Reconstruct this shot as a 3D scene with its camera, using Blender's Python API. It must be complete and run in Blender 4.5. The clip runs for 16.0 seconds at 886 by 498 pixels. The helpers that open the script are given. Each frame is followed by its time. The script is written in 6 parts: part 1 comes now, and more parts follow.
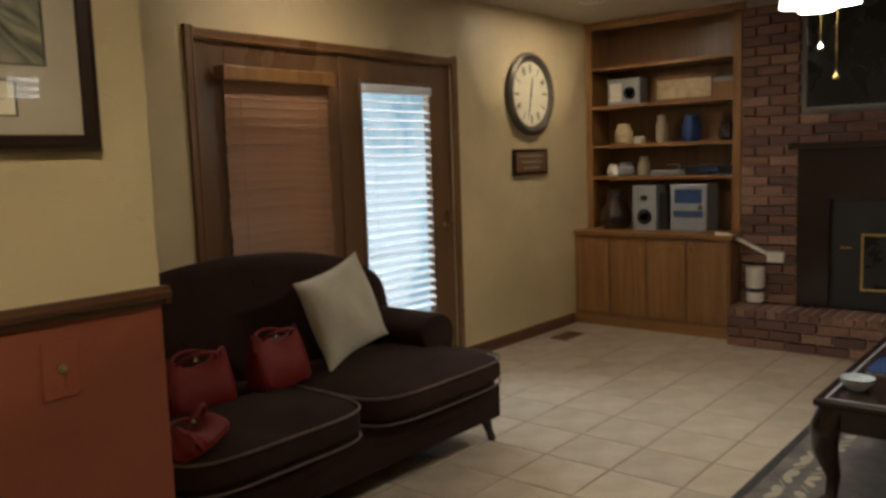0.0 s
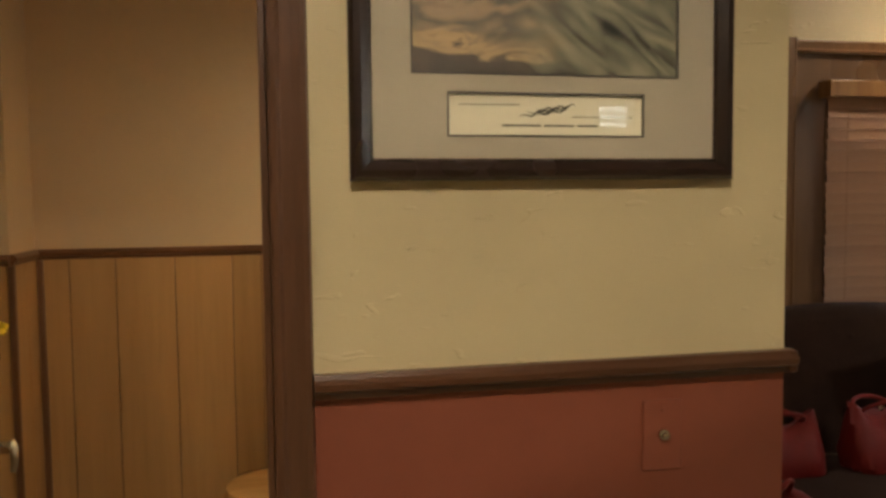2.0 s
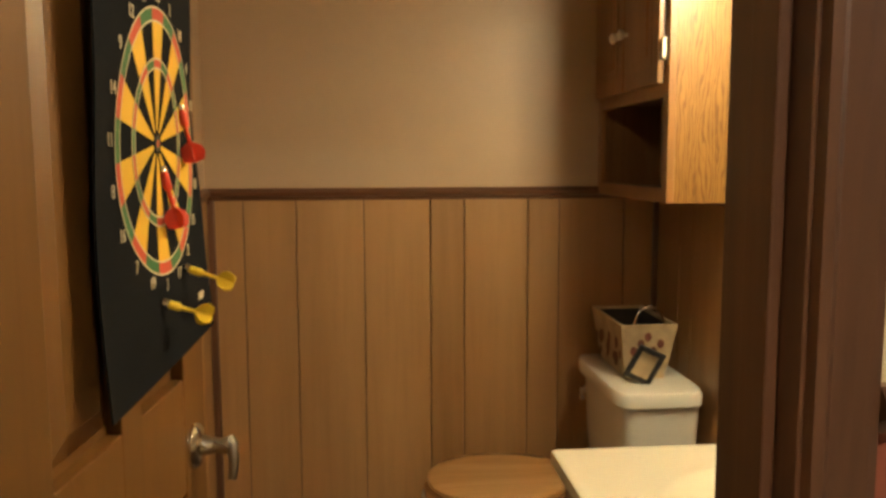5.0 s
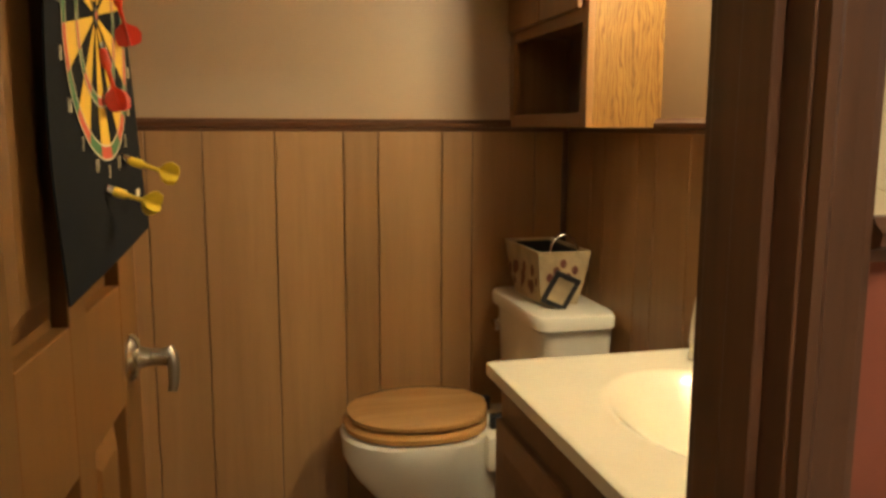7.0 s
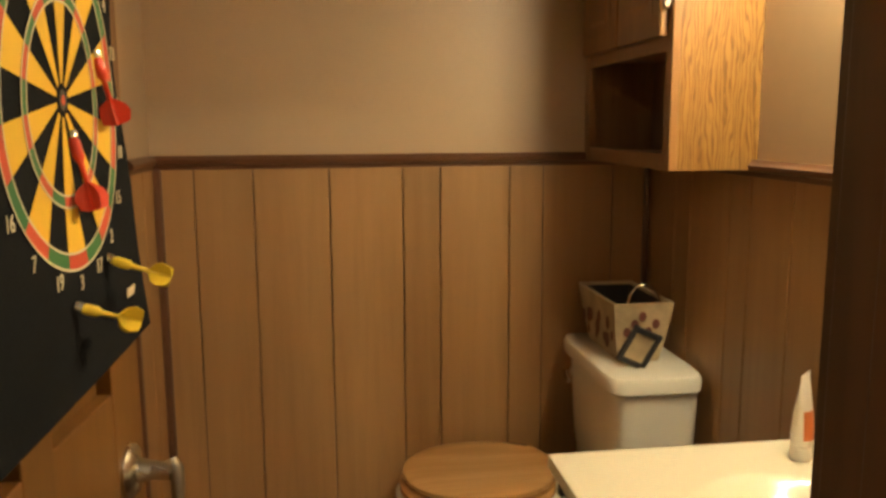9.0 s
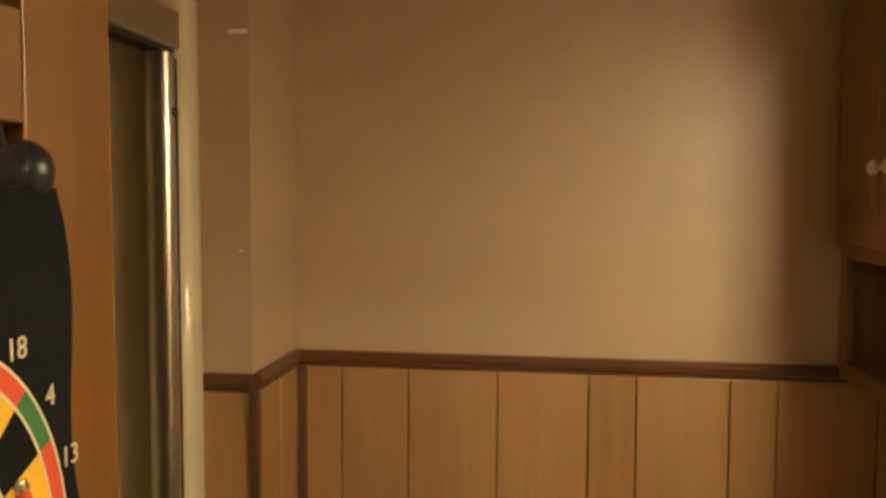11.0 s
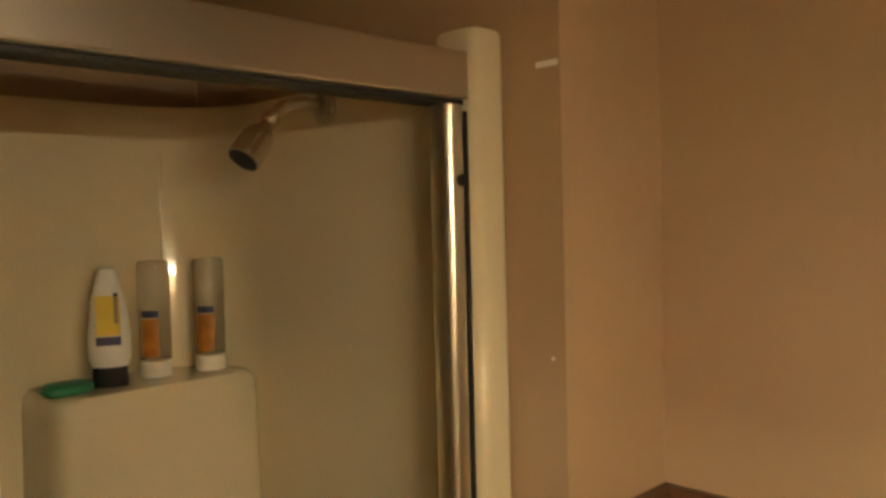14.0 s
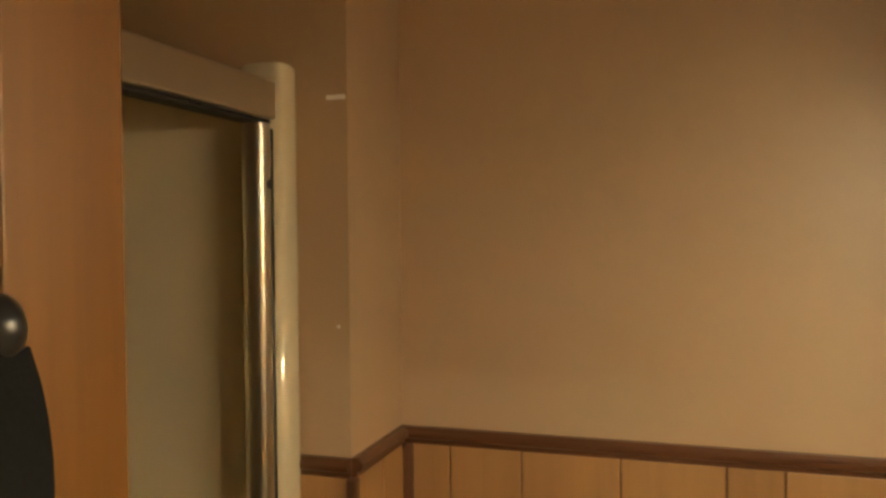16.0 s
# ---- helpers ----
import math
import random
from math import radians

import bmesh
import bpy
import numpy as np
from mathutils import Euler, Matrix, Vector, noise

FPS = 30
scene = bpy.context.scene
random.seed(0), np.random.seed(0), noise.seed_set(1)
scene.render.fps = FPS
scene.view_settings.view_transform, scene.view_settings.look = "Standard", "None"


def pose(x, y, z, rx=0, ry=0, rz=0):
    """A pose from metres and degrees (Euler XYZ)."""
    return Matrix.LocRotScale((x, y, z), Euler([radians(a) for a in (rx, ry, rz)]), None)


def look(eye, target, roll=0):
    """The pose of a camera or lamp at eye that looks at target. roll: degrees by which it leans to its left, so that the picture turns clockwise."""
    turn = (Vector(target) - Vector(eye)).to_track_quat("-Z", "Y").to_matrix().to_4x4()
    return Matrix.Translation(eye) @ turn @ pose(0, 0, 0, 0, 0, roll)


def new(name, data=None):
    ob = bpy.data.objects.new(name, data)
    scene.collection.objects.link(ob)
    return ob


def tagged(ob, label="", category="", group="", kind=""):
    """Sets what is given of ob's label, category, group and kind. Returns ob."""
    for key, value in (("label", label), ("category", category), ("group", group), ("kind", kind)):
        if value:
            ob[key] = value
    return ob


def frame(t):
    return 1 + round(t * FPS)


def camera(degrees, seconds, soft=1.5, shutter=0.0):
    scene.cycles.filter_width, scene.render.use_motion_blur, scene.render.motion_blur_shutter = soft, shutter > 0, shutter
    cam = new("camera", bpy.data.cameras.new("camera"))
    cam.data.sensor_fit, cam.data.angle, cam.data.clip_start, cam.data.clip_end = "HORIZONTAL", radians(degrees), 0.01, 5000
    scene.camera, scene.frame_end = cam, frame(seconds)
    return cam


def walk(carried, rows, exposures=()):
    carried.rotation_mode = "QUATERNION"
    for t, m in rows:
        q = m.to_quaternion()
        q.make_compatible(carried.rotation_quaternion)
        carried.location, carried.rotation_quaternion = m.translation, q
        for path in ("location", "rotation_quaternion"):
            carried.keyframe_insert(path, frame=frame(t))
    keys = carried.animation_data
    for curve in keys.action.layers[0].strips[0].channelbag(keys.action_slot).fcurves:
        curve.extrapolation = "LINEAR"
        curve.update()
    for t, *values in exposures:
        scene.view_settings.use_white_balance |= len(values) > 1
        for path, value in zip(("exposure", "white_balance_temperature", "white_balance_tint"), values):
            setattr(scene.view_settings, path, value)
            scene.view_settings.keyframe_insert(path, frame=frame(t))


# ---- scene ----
cam = camera(58.0, 16.0, soft=3.1)
PATH = [
    (0, (-0.116, 0.482, 1.417), (1.405, 1.760, 1.193), -1.9),
    (0.5, (-0.027, 0.581, 1.430), (1.254, 2.104, 1.233), -1.8),
    (1, (-0.030, 0.640, 1.422), (0.977, 2.361, 1.268), -1.3),
    (1.5, (-0.045, 0.752, 1.415), (0.655, 2.622, 1.292), -1.1),
    (2, (-0.049, 0.836, 1.427), (0.359, 2.790, 1.300), -0.6),
    (2.5, (-0.145, 0.932, 1.435), (0.204, 2.897, 1.307), -1.2),
    (3, (-0.195, 1.071, 1.418), (0.054, 3.052, 1.298), -1.2),
    (3.5, (-0.240, 1.221, 1.405), (-0.066, 3.207, 1.246), -0.9),
    (4, (-0.270, 1.326, 1.388), (-0.166, 3.314, 1.198), -1.0),
    (4.2, (-0.289, 1.358, 1.382), (-0.211, 3.347, 1.186), -0.9),
    (6.5, (-0.486, 1.46, 1.258), (-0.027, 3.387, 0.984), 0.8),
    (7, (-0.481, 1.454, 1.243), (-0.012, 3.375, 0.941), 0.2),
    (7.5, (-0.48, 1.461, 1.238), (-0.003, 3.377, 0.914), 0.1),
    (8, (-0.477, 1.484, 1.255), (-0.01, 3.402, 0.935), -0.1),
    (8.5, (-0.45, 1.546, 1.285), (-0.041, 3.479, 0.974), -0.1),
    (9, (-0.389, 1.643, 1.341), (-0.125, 3.602, 1.034), -0.3),
    (9.5, (-0.303, 1.752, 1.415), (-0.229, 3.734, 1.159), -0.2),
    (9.7, (-0.306, 1.783, 1.436), (-0.256, 3.774, 1.248), -0.1),
    (11.8, (-0.216, 2.31, 1.662), (-0.973, 4.159, 1.594), -1.7),
    (12, (-0.188, 2.374, 1.653), (-1.095, 4.156, 1.609), -2.4),
    (12.5, (-0.181, 2.509, 1.699), (-1.338, 4.139, 1.617), -2.6),
    (13, (-0.195, 2.596, 1.702), (-1.526, 4.086, 1.623), -1.2),
    (13.5, (-0.198, 2.64, 1.713), (-1.613, 4.05, 1.624), -1.2),
    (14, (-0.188, 2.638, 1.709), (-1.606, 4.046, 1.636), -1.5),
    (14.5, (-0.197, 2.604, 1.703), (-1.587, 4.041, 1.642), -1.4),
    (15, (-0.225, 2.497, 1.703), (-1.427, 4.094, 1.644), -0.2),
    (15.5, (-0.232, 2.358, 1.675), (-1.167, 4.118, 1.652), 0.2),
    (16, (-0.256, 2.214, 1.68), (-0.867, 4.118, 1.635), -0.5),
]
walk(cam, [(t, look(e, g, r)) for t, e, g, r in PATH],
     exposures=[(0, -0.72), (1.0, -0.85), (1.5, -0.48), (2.5, -0.3), (3.5, -0.1), (4.2, 0.08), (6.3, 0.2), (9.0, 0.2), (9.5, 0.25), (9.7, 0.25), (11.8, 0.2), (14.5, 0.25), (16, 0.1)])

# ---- light ----
world = bpy.data.worlds.new("sky")
scene.world = world
world.use_nodes = True
wn = world.node_tree.nodes
sky = wn.new("ShaderNodeTexSky")
sky.sky_type, sky.sun_disc, sky.sun_elevation, sky.sun_rotation = 'NISHITA', False, radians(40), radians(200)
world.node_tree.links.new(sky.outputs[0], wn["Background"].inputs[0])
wn["Background"].inputs[1].default_value = 0.1

WARM = (1.0, 0.88, 0.58)
SOFT = (1.0, 0.85, 0.64)


def point_lamp(name, place, watts, radius, colour):
    d = bpy.data.lights.new(name, 'POINT')
    d.energy, d.shadow_soft_size, d.color = watts, radius, colour
    ob = new(name, d)
    ob.location = place
    return ob


def down_lamp(name, place, watts, size, colour, turn=(0, 0, 0)):
    d = bpy.data.lights.new(name, 'AREA')
    d.shape, d.size, d.energy, d.color = 'DISK', size, watts, colour
    ob = new(name, d)
    ob.location, ob.rotation_euler = place, [radians(a) for a in turn]
    return ob


for k in range(3):
    point_lamp("vanity_bulb", (0.430, 2.50 + 0.20 * k, 1.854), 14.5, 0.03, WARM)
# last two, in the hall, are unseen and added to brighten its wall
CANS = {(5.1, 3.40): 90, (2.75, 3.45): 50, (0.05, 0.75): 130, (-1.2, 0.4): 60}
for cx, cy in CANS:
    down_lamp("downlight_bulb", (cx, cy, 2.488), CANS[cx, cy], 0.13, SOFT if cx < 1 else (1.0, 0.86, 0.66))
for k in range(3):
    a = radians(120 * k + 20)
    point_lamp("fan_bulb", (3.35 + 0.09 * math.cos(a), 1.41 + 0.09 * math.sin(a), 1.99), 34, 0.035, (1, 0.93, 0.8))
d = bpy.data.lights.new("daylight", 'AREA')
d.shape, d.size, d.size_y, d.energy, d.color = 'RECTANGLE', 2.0, 1.4, 270, (0.78, 0.9, 1.0)
ob = new("daylight", d)
ob.matrix_world = look((3.6, 6.0, 2.9), (3.6, 3.9, 1.0))


# ---- materials ----
def nodes_of(name):
    m = bpy.data.materials.new(name)
    m.use_nodes = True
    return m, m.node_tree.nodes, m.node_tree.links, m.node_tree.nodes["Principled BSDF"]


def mixed(n, l, fac, a, b):
    mx = n.new("ShaderNodeMix")
    mx.data_type = 'RGBA'
    for sock, v in ((mx.inputs[0], fac), (mx.inputs[6], a), (mx.inputs[7], b)):
        if isinstance(v, (tuple, list)):
            sock.default_value = (*v, 1)
        elif isinstance(v, (int, float)):
            sock.default_value = v
        else:
            l.new(v, sock)
    return mx.outputs[2]


def noisy(n, l, scale, stretch=(1, 1, 1), detail=4, rough=0.55, distort=0.0):
    tc, mp, no = n.new("ShaderNodeTexCoord"), n.new("ShaderNodeMapping"), n.new("ShaderNodeTexNoise")
    l.new(tc.outputs["Object"], mp.inputs[0])
    mp.inputs["Scale"].default_value = stretch
    l.new(mp.outputs[0], no.inputs["Vector"])
    no.inputs["Scale"].default_value, no.inputs["Detail"].default_value = scale, detail
    no.inputs["Roughness"].default_value, no.inputs["Distortion"].default_value = rough, distort
    return no.outputs["Fac"]


def ramp(n, l, fac, lo, hi, a=(0, 0, 0), b=(1, 1, 1)):
    r = n.new("ShaderNodeValToRGB")
    r.color_ramp.elements[0].position, r.color_ramp.elements[1].position = lo, hi
    r.color_ramp.elements[0].color, r.color_ramp.elements[1].color = (*a, 1), (*b, 1)
    l.new(fac, r.inputs[0])
    return r.outputs[0]


def bump(n, l, bsdf, height, strength=0.3, distance=0.002, under=None):
    b = n.new("ShaderNodeBump")
    b.inputs["Strength"].default_value, b.inputs["Distance"].default_value = strength, distance
    l.new(height, b.inputs["Height"])
    if under is not None:
        l.new(under, b.inputs["Normal"])
    l.new(b.outputs[0], bsdf.inputs["Normal"])
    return b.outputs[0]


def plain(name, c, rough=0.5, metal=0.0, vary=0.12, scale=6.0, grain=0.15, coat=0.0):
    """Paint, plastic, metal: two scales of variation and fine relief."""
    m, n, l, p = nodes_of(name)
    big, fine = noisy(n, l, scale), noisy(n, l, scale * 14)
    dark = tuple(v * (1 - vary) for v in c)
    light = tuple(min(1, v * (1 + vary * 0.6)) for v in c)
    col = mixed(n, l, ramp(n, l, big, 0.3, 0.7), dark, light)
    col = mixed(n, l, ramp(n, l, fine, 0.35, 0.75), col, mixed(n, l, 0.35, col, light))
    l.new(col, p.inputs["Base Color"])
    p.inputs["Metallic"].default_value = metal
    p.inputs["Coat Weight"].default_value = coat
    l.new(ramp(n, l, big, 0.2, 0.8, (rough * 0.85,) * 3, (min(1, rough * 1.15),) * 3), p.inputs["Roughness"])
    if grain:
        bump(n, l, p, fine, grain, 0.001)
    return m


def wood(name, dark, light, axis='Z', rough=0.4, scale=9.0, figure=0.5, coat=0.15, relief=0.12):
    """Grain that runs along one axis, with each piece its own tone."""
    m, n, l, p = nodes_of(name)
    st = {'X': (0.06, 1, 1), 'Y': (1, 0.06, 1), 'Z': (1, 1, 0.06)}[axis]
    info = n.new("ShaderNodeObjectInfo")
    broad = noisy(n, l, scale, st, 6, 0.6, 1.6)
    fine = noisy(n, l, scale * 12, st, 3, 0.6)
    blot = noisy(n, l, 2.2, (1, 1, 0.5), 3)
    col = mixed(n, l, ramp(n, l, broad, 0.5 - figure * 0.35, 0.5 + figure * 0.35), dark, light)
    col = mixed(n, l, ramp(n, l, fine, 0.45, 0.7, (0, 0, 0), (0.28,) * 3), col, tuple(v * 0.72 for v in dark))
    mid = tuple((a + b) / 2 for a, b in zip(dark, light))
    col = mixed(n, l, ramp(n, l, blot, 0.35, 0.75, (0, 0, 0), (0.4,) * 3), col, tuple(v * 0.85 for v in mid))
    hs = n.new("ShaderNodeHueSaturation")
    mr = n.new("ShaderNodeMapRange")
    mr.inputs[3].default_value, mr.inputs[4].default_value = 0.92, 1.08
    l.new(info.outputs["Random"], mr.inputs[0])
    l.new(mr.outputs[0], hs.inputs["Value"])
    l.new(col, hs.inputs["Color"])
    l.new(hs.outputs[0], p.inputs["Base Color"])
    l.new(ramp(n, l, blot, 0.3, 0.7, (rough * 0.85,) * 3, (rough * 1.2,) * 3), p.inputs["Roughness"])
    p.inputs["Coat Weight"].default_value, p.inputs["Coat Roughness"].default_value = coat, 0.25
    bump(n, l, p, fine, relief, 0.0008)
    return m


def oak(name, dark, light, rough=0.38):
    """Flat-sawn oak with cathedral figure, upright."""
    m, n, l, p = nodes_of(name)
    tc, mp, wv = n.new("ShaderNodeTexCoord"), n.new("ShaderNodeMapping"), n.new("ShaderNodeTexWave")
    l.new(tc.outputs["Object"], mp.inputs[0])
    mp.inputs["Scale"].default_value = (1.0, 1.0, 0.16)
    l.new(mp.outputs[0], wv.inputs["Vector"])
    wv.wave_type, wv.bands_direction = 'BANDS', 'X'
    wv.inputs["Scale"].default_value, wv.inputs["Distortion"].default_value = 38, 22
    wv.inputs["Detail"].default_value, wv.inputs["Detail Scale"].default_value = 3, 0.8
    fine = noisy(n, l, 150, (1, 1, 0.05), 3)
    col = mixed(n, l, ramp(n, l, wv.outputs["Fac"], 0.02, 0.5), dark, light)
    col = mixed(n, l, ramp(n, l, fine, 0.5, 0.7, (0, 0, 0), (0.5,) * 3), col, tuple(v * 0.75 for v in dark))
    l.new(col, p.inputs["Base Color"])
    p.inputs["Roughness"].default_value = rough
    p.inputs["Coat Weight"].default_value = 0.1
    bump(n, l, p, fine, 0.15, 0.0008)
    return m


def plaster(name, c, marks=0.5):
    """Hand-trowelled wall paint with sparse ridges."""
    m, n, l, p = nodes_of(name)
    cloud = noisy(n, l, 1.6, detail=5)
    grit = noisy(n, l, 60, detail=3)
    ridge = noisy(n, l, 13, (1.0, 1.0, 3.4), 2, 0.4, 1.4)
    strip = ramp(n, l, ridge, 0.66, 0.72)
    col = mixed(n, l, ramp(n, l, cloud, 0.3, 0.72), tuple(v * 0.86 for v in c), tuple(min(1, v * 1.08) for v in c))
    col = mixed(n, l, ramp(n, l, noisy(n, l, 7, detail=6), 0.55, 0.8, (0, 0, 0), (0.35,) * 3), col, tuple(v * 0.8 for v in c))
    l.new(col, p.inputs["Base Color"])
    p.inputs["Roughness"].default_value = 0.55
    first = bump(n, l, p, grit, 0.12, 0.002)
    bump(n, l, p, strip, marks, 0.004, first)
    return m


def glass(name, tint=(1, 1, 1), rough=0.0):
    m, n, l, p = nodes_of(name)
    p.inputs["Base Color"].default_value = (*tint, 1)
    p.inputs["Transmission Weight"].default_value = 1
    p.inputs["Roughness"].default_value = rough
    p.inputs["IOR"].default_value = 1.45
    return m


def glow(name, c, strength):
    m, n, l, p = nodes_of(name)
    p.inputs["Base Color"].default_value = (*c, 1)
    p.inputs["Emission Color"].default_value = (*c, 1)
    p.inputs["Emission Strength"].default_value = strength
    return m


def outdoors():
    """Hazy garden beyond the glass: pale sky with soft blue-green masses."""
    m, n, l, p = nodes_of("daylight_backdrop")
    mass = noisy(n, l, 0.9, (1, 1, 0.7), 5, 0.6, 0.8)
    col = mixed(n, l, ramp(n, l, mass, 0.42, 0.58), (0.22, 0.42, 0.52), (0.66, 0.86, 1.0))
    l.new(col, p.inputs["Emission Color"])
    p.inputs["Base Color"].default_value = (0.1, 0.1, 0.1, 1)
    p.inputs["Emission Strength"].default_value = 1.6
    return m


def cloth(name, c, c2, scale=260, rough=0.95, sheen=0.3):
    m, n, l, p = nodes_of(name)
    big, weave = noisy(n, l, 5, detail=5), noisy(n, l, scale, detail=2)
    col = mixed(n, l, ramp(n, l, big, 0.3, 0.7), c, c2)
    l.new(mixed(n, l, ramp(n, l, weave, 0.35, 0.7, (0, 0, 0), (0.5,) * 3), col, tuple(v * 0.6 for v in c)), p.inputs["Base Color"])
    p.inputs["Roughness"].default_value = rough
    p.inputs["Sheen Weight"].default_value = sheen
    p.inputs["Specular IOR Level"].default_value = 0.15
    bump(n, l, p, weave, 0.35, 0.001)
    return m


def brick_mat():
    m, n, l, p = nodes_of("brick")
    info = n.new("ShaderNodeObjectInfo")
    r = n.new("ShaderNodeValToRGB")
    r.color_ramp.elements[0].color, r.color_ramp.elements[1].color = (0.10, 0.055, 0.045, 1), (0.30, 0.17, 0.12, 1)
    e = r.color_ramp.elements.new(0.55)
    e.color = (0.20, 0.095, 0.07, 1)
    l.new(info.outputs["Random"], r.inputs[0])
    sp = noisy(n, l, 40, detail=5)
    col = mixed(n, l, ramp(n, l, sp, 0.45, 0.75, (0, 0, 0), (0.6,) * 3), r.outputs[0], (0.09, 0.06, 0.055))
    l.new(col, p.inputs["Base Color"])
    p.inputs["Roughness"].default_value = 0.9
    bump(n, l, p, sp, 0.5, 0.004)
    return m


def tile_mat():
    m, n, l, p = nodes_of("tile_glaze")
    info = n.new("ShaderNodeObjectInfo")
    a, b = noisy(n, l, 5, detail=6), noisy(n, l, 30, detail=4)
    col = mixed(n, l, ramp(n, l, a, 0.3, 0.72), (0.33, 0.265, 0.19), (0.48, 0.41, 0.315))
    col = mixed(n, l, ramp(n, l, b, 0.5, 0.8, (0, 0, 0), (0.4,) * 3), col, (0.36, 0.27, 0.18))
    hs = n.new("ShaderNodeHueSaturation")
    mr = n.new("ShaderNodeMapRange")
    mr.inputs[3].default_value, mr.inputs[4].default_value = 0.92, 1.07
    l.new(info.outputs["Random"], mr.inputs[0])
    l.new(mr.outputs[0], hs.inputs["Value"])
    l.new(col, hs.inputs["Color"])
    l.new(hs.outputs[0], p.inputs["Base Color"])
    p.inputs["Roughness"].default_value = 0.38
    bump(n, l, p, b, 0.12, 0.002)
    return m


def picture_mat():
    """A print of a country landscape in soft bands: dusk sky, fields, a dark wood."""
    m, n, l, p = nodes_of("landscape_print")
    tc, sp = n.new("ShaderNodeTexCoord"), n.new("ShaderNodeSeparateXYZ")
    l.new(tc.outputs["Object"], sp.inputs[0])
    wob = noisy(n, l, 11, (1, 1, 2.4), 6, 0.62, 1.2)
    add = n.new("ShaderNodeMath")
    add.operation = 'MULTIPLY_ADD'
    add.inputs[1].default_value = 0.16
    l.new(wob, add.inputs[0])
    l.new(sp.outputs["Z"], add.inputs[2])
    mr = n.new("ShaderNodeMapRange")
    mr.inputs[1].default_value, mr.inputs[2].default_value = 1.665, 1.98
    l.new(add.outputs[0], mr.inputs[0])
    r = n.new("ShaderNodeValToRGB")
    els = r.color_ramp.elements
    els[0].color, els[1].color = (0.05, 0.04, 0.03, 1), (0.30, 0.27, 0.22, 1)
    for pos, c in ((0.10, (0.045, 0.036, 0.03)), (0.16, (0.09, 0.066, 0.046)), (0.21, (0.40, 0.27, 0.13)), (0.26, (0.20, 0.15, 0.09)), (0.33, (0.075, 0.062, 0.05)),
                   (0.41, (0.30, 0.21, 0.12)), (0.5, (0.06, 0.058, 0.048)), (0.65, (0.24, 0.22, 0.14)), (0.8, (0.34, 0.28, 0.19))):
        e = els.new(pos)
        e.color = (*c, 1)
    l.new(mr.outputs[0], r.inputs[0])
    mx = n.new("ShaderNodeMapRange")
    mx.inputs[1].default_value, mx.inputs[2].default_value = 0.29, 0.40
    l.new(sp.outputs["X"], mx.inputs[0])
    tc2, mp2, tn = n.new("ShaderNodeTexCoord"), n.new("ShaderNodeMapping"), n.new("ShaderNodeTexNoise")
    l.new(tc2.outputs["Object"], mp2.inputs[0])
    mp2.vector_type = 'TEXTURE'
    mp2.inputs["Rotation"].default_value, mp2.inputs["Scale"].default_value = (0, radians(-52), 0), (0.45, 1, 1.9)
    l.new(mp2.outputs[0], tn.inputs["Vector"])
    tn.inputs["Scale"].default_value, tn.inputs["Detail"].default_value, tn.inputs["Distortion"].default_value = 15, 4, 0.9
    tree = tn.outputs["Fac"]
    col = mixed(n, l, mx.outputs[0], r.outputs[0], mixed(n, l, ramp(n, l, tree, 0.4, 0.66), (0.018, 0.020, 0.015), (0.24, 0.22, 0.14)))
    l.new(col, p.inputs["Base Color"])
    p.inputs["Roughness"].default_value = 0.6
    return m


M_WALL = plaster("cream_plaster", (0.64, 0.53, 0.31), 0.4)
M_WALL2 = plaster("tan_plaster", (0.60, 0.48, 0.28), 0.3)
M_BATH = plain("tan_paint", (0.42, 0.285, 0.168), 0.5, vary=0.08, scale=2.0, grain=0.1)
M_RED = plain("terracotta_paint", (0.265, 0.074, 0.040), 0.5, vary=0.14, scale=2.5, grain=0.15)
M_CEIL = plain("ceiling_paint", (0.62, 0.58, 0.50), 0.9, vary=0.05, scale=30, grain=0.6)
M_TRIM = wood("dark_stained_trim", (0.072, 0.032, 0.017), (0.148, 0.064, 0.031), 'Z', 0.35)
M_TRIMX = wood("dark_stained_rail", (0.060, 0.024, 0.011), (0.145, 0.058, 0.025), 'X', 0.32)
M_TRIMY = wood("dark_stained_rail_across", (0.060, 0.024, 0.011), (0.145, 0.058, 0.025), 'Y', 0.32)
M_PANEL = wood("walnut_panelling", (0.275, 0.138, 0.050), (0.43, 0.236, 0.092), 'Z', 0.40, 3.5, 1.0)
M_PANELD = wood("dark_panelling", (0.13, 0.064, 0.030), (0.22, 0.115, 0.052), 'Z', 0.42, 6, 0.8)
M_DOOR = wood("honey_door", (0.115, 0.046, 0.008), (0.185, 0.080, 0.014), 'Z', 0.46, 5, 0.9, 0.04)
M_FDOOR = wood("brown_door", (0.115, 0.059, 0.027), (0.185, 0.099, 0.048), 'Z', 0.3, 5, 0.8)
M_OAKX = oak("golden_oak", (0.13, 0.053, 0.010), (0.245, 0.125, 0.030))
M_OAK = wood("oak_cabinet", (0.20, 0.088, 0.026), (0.33, 0.165, 0.056), 'Z', 0.4)
M_OAKY = wood("oak_shelf", (0.20, 0.088, 0.026), (0.34, 0.17, 0.058), 'Y', 0.4)
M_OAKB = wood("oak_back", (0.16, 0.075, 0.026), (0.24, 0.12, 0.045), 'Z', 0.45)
M_SEAT = wood("varnished_oak_seat", (0.44, 0.215, 0.065), (0.64, 0.36, 0.13), 'X', 0.22, 7, 0.7, 0.5)
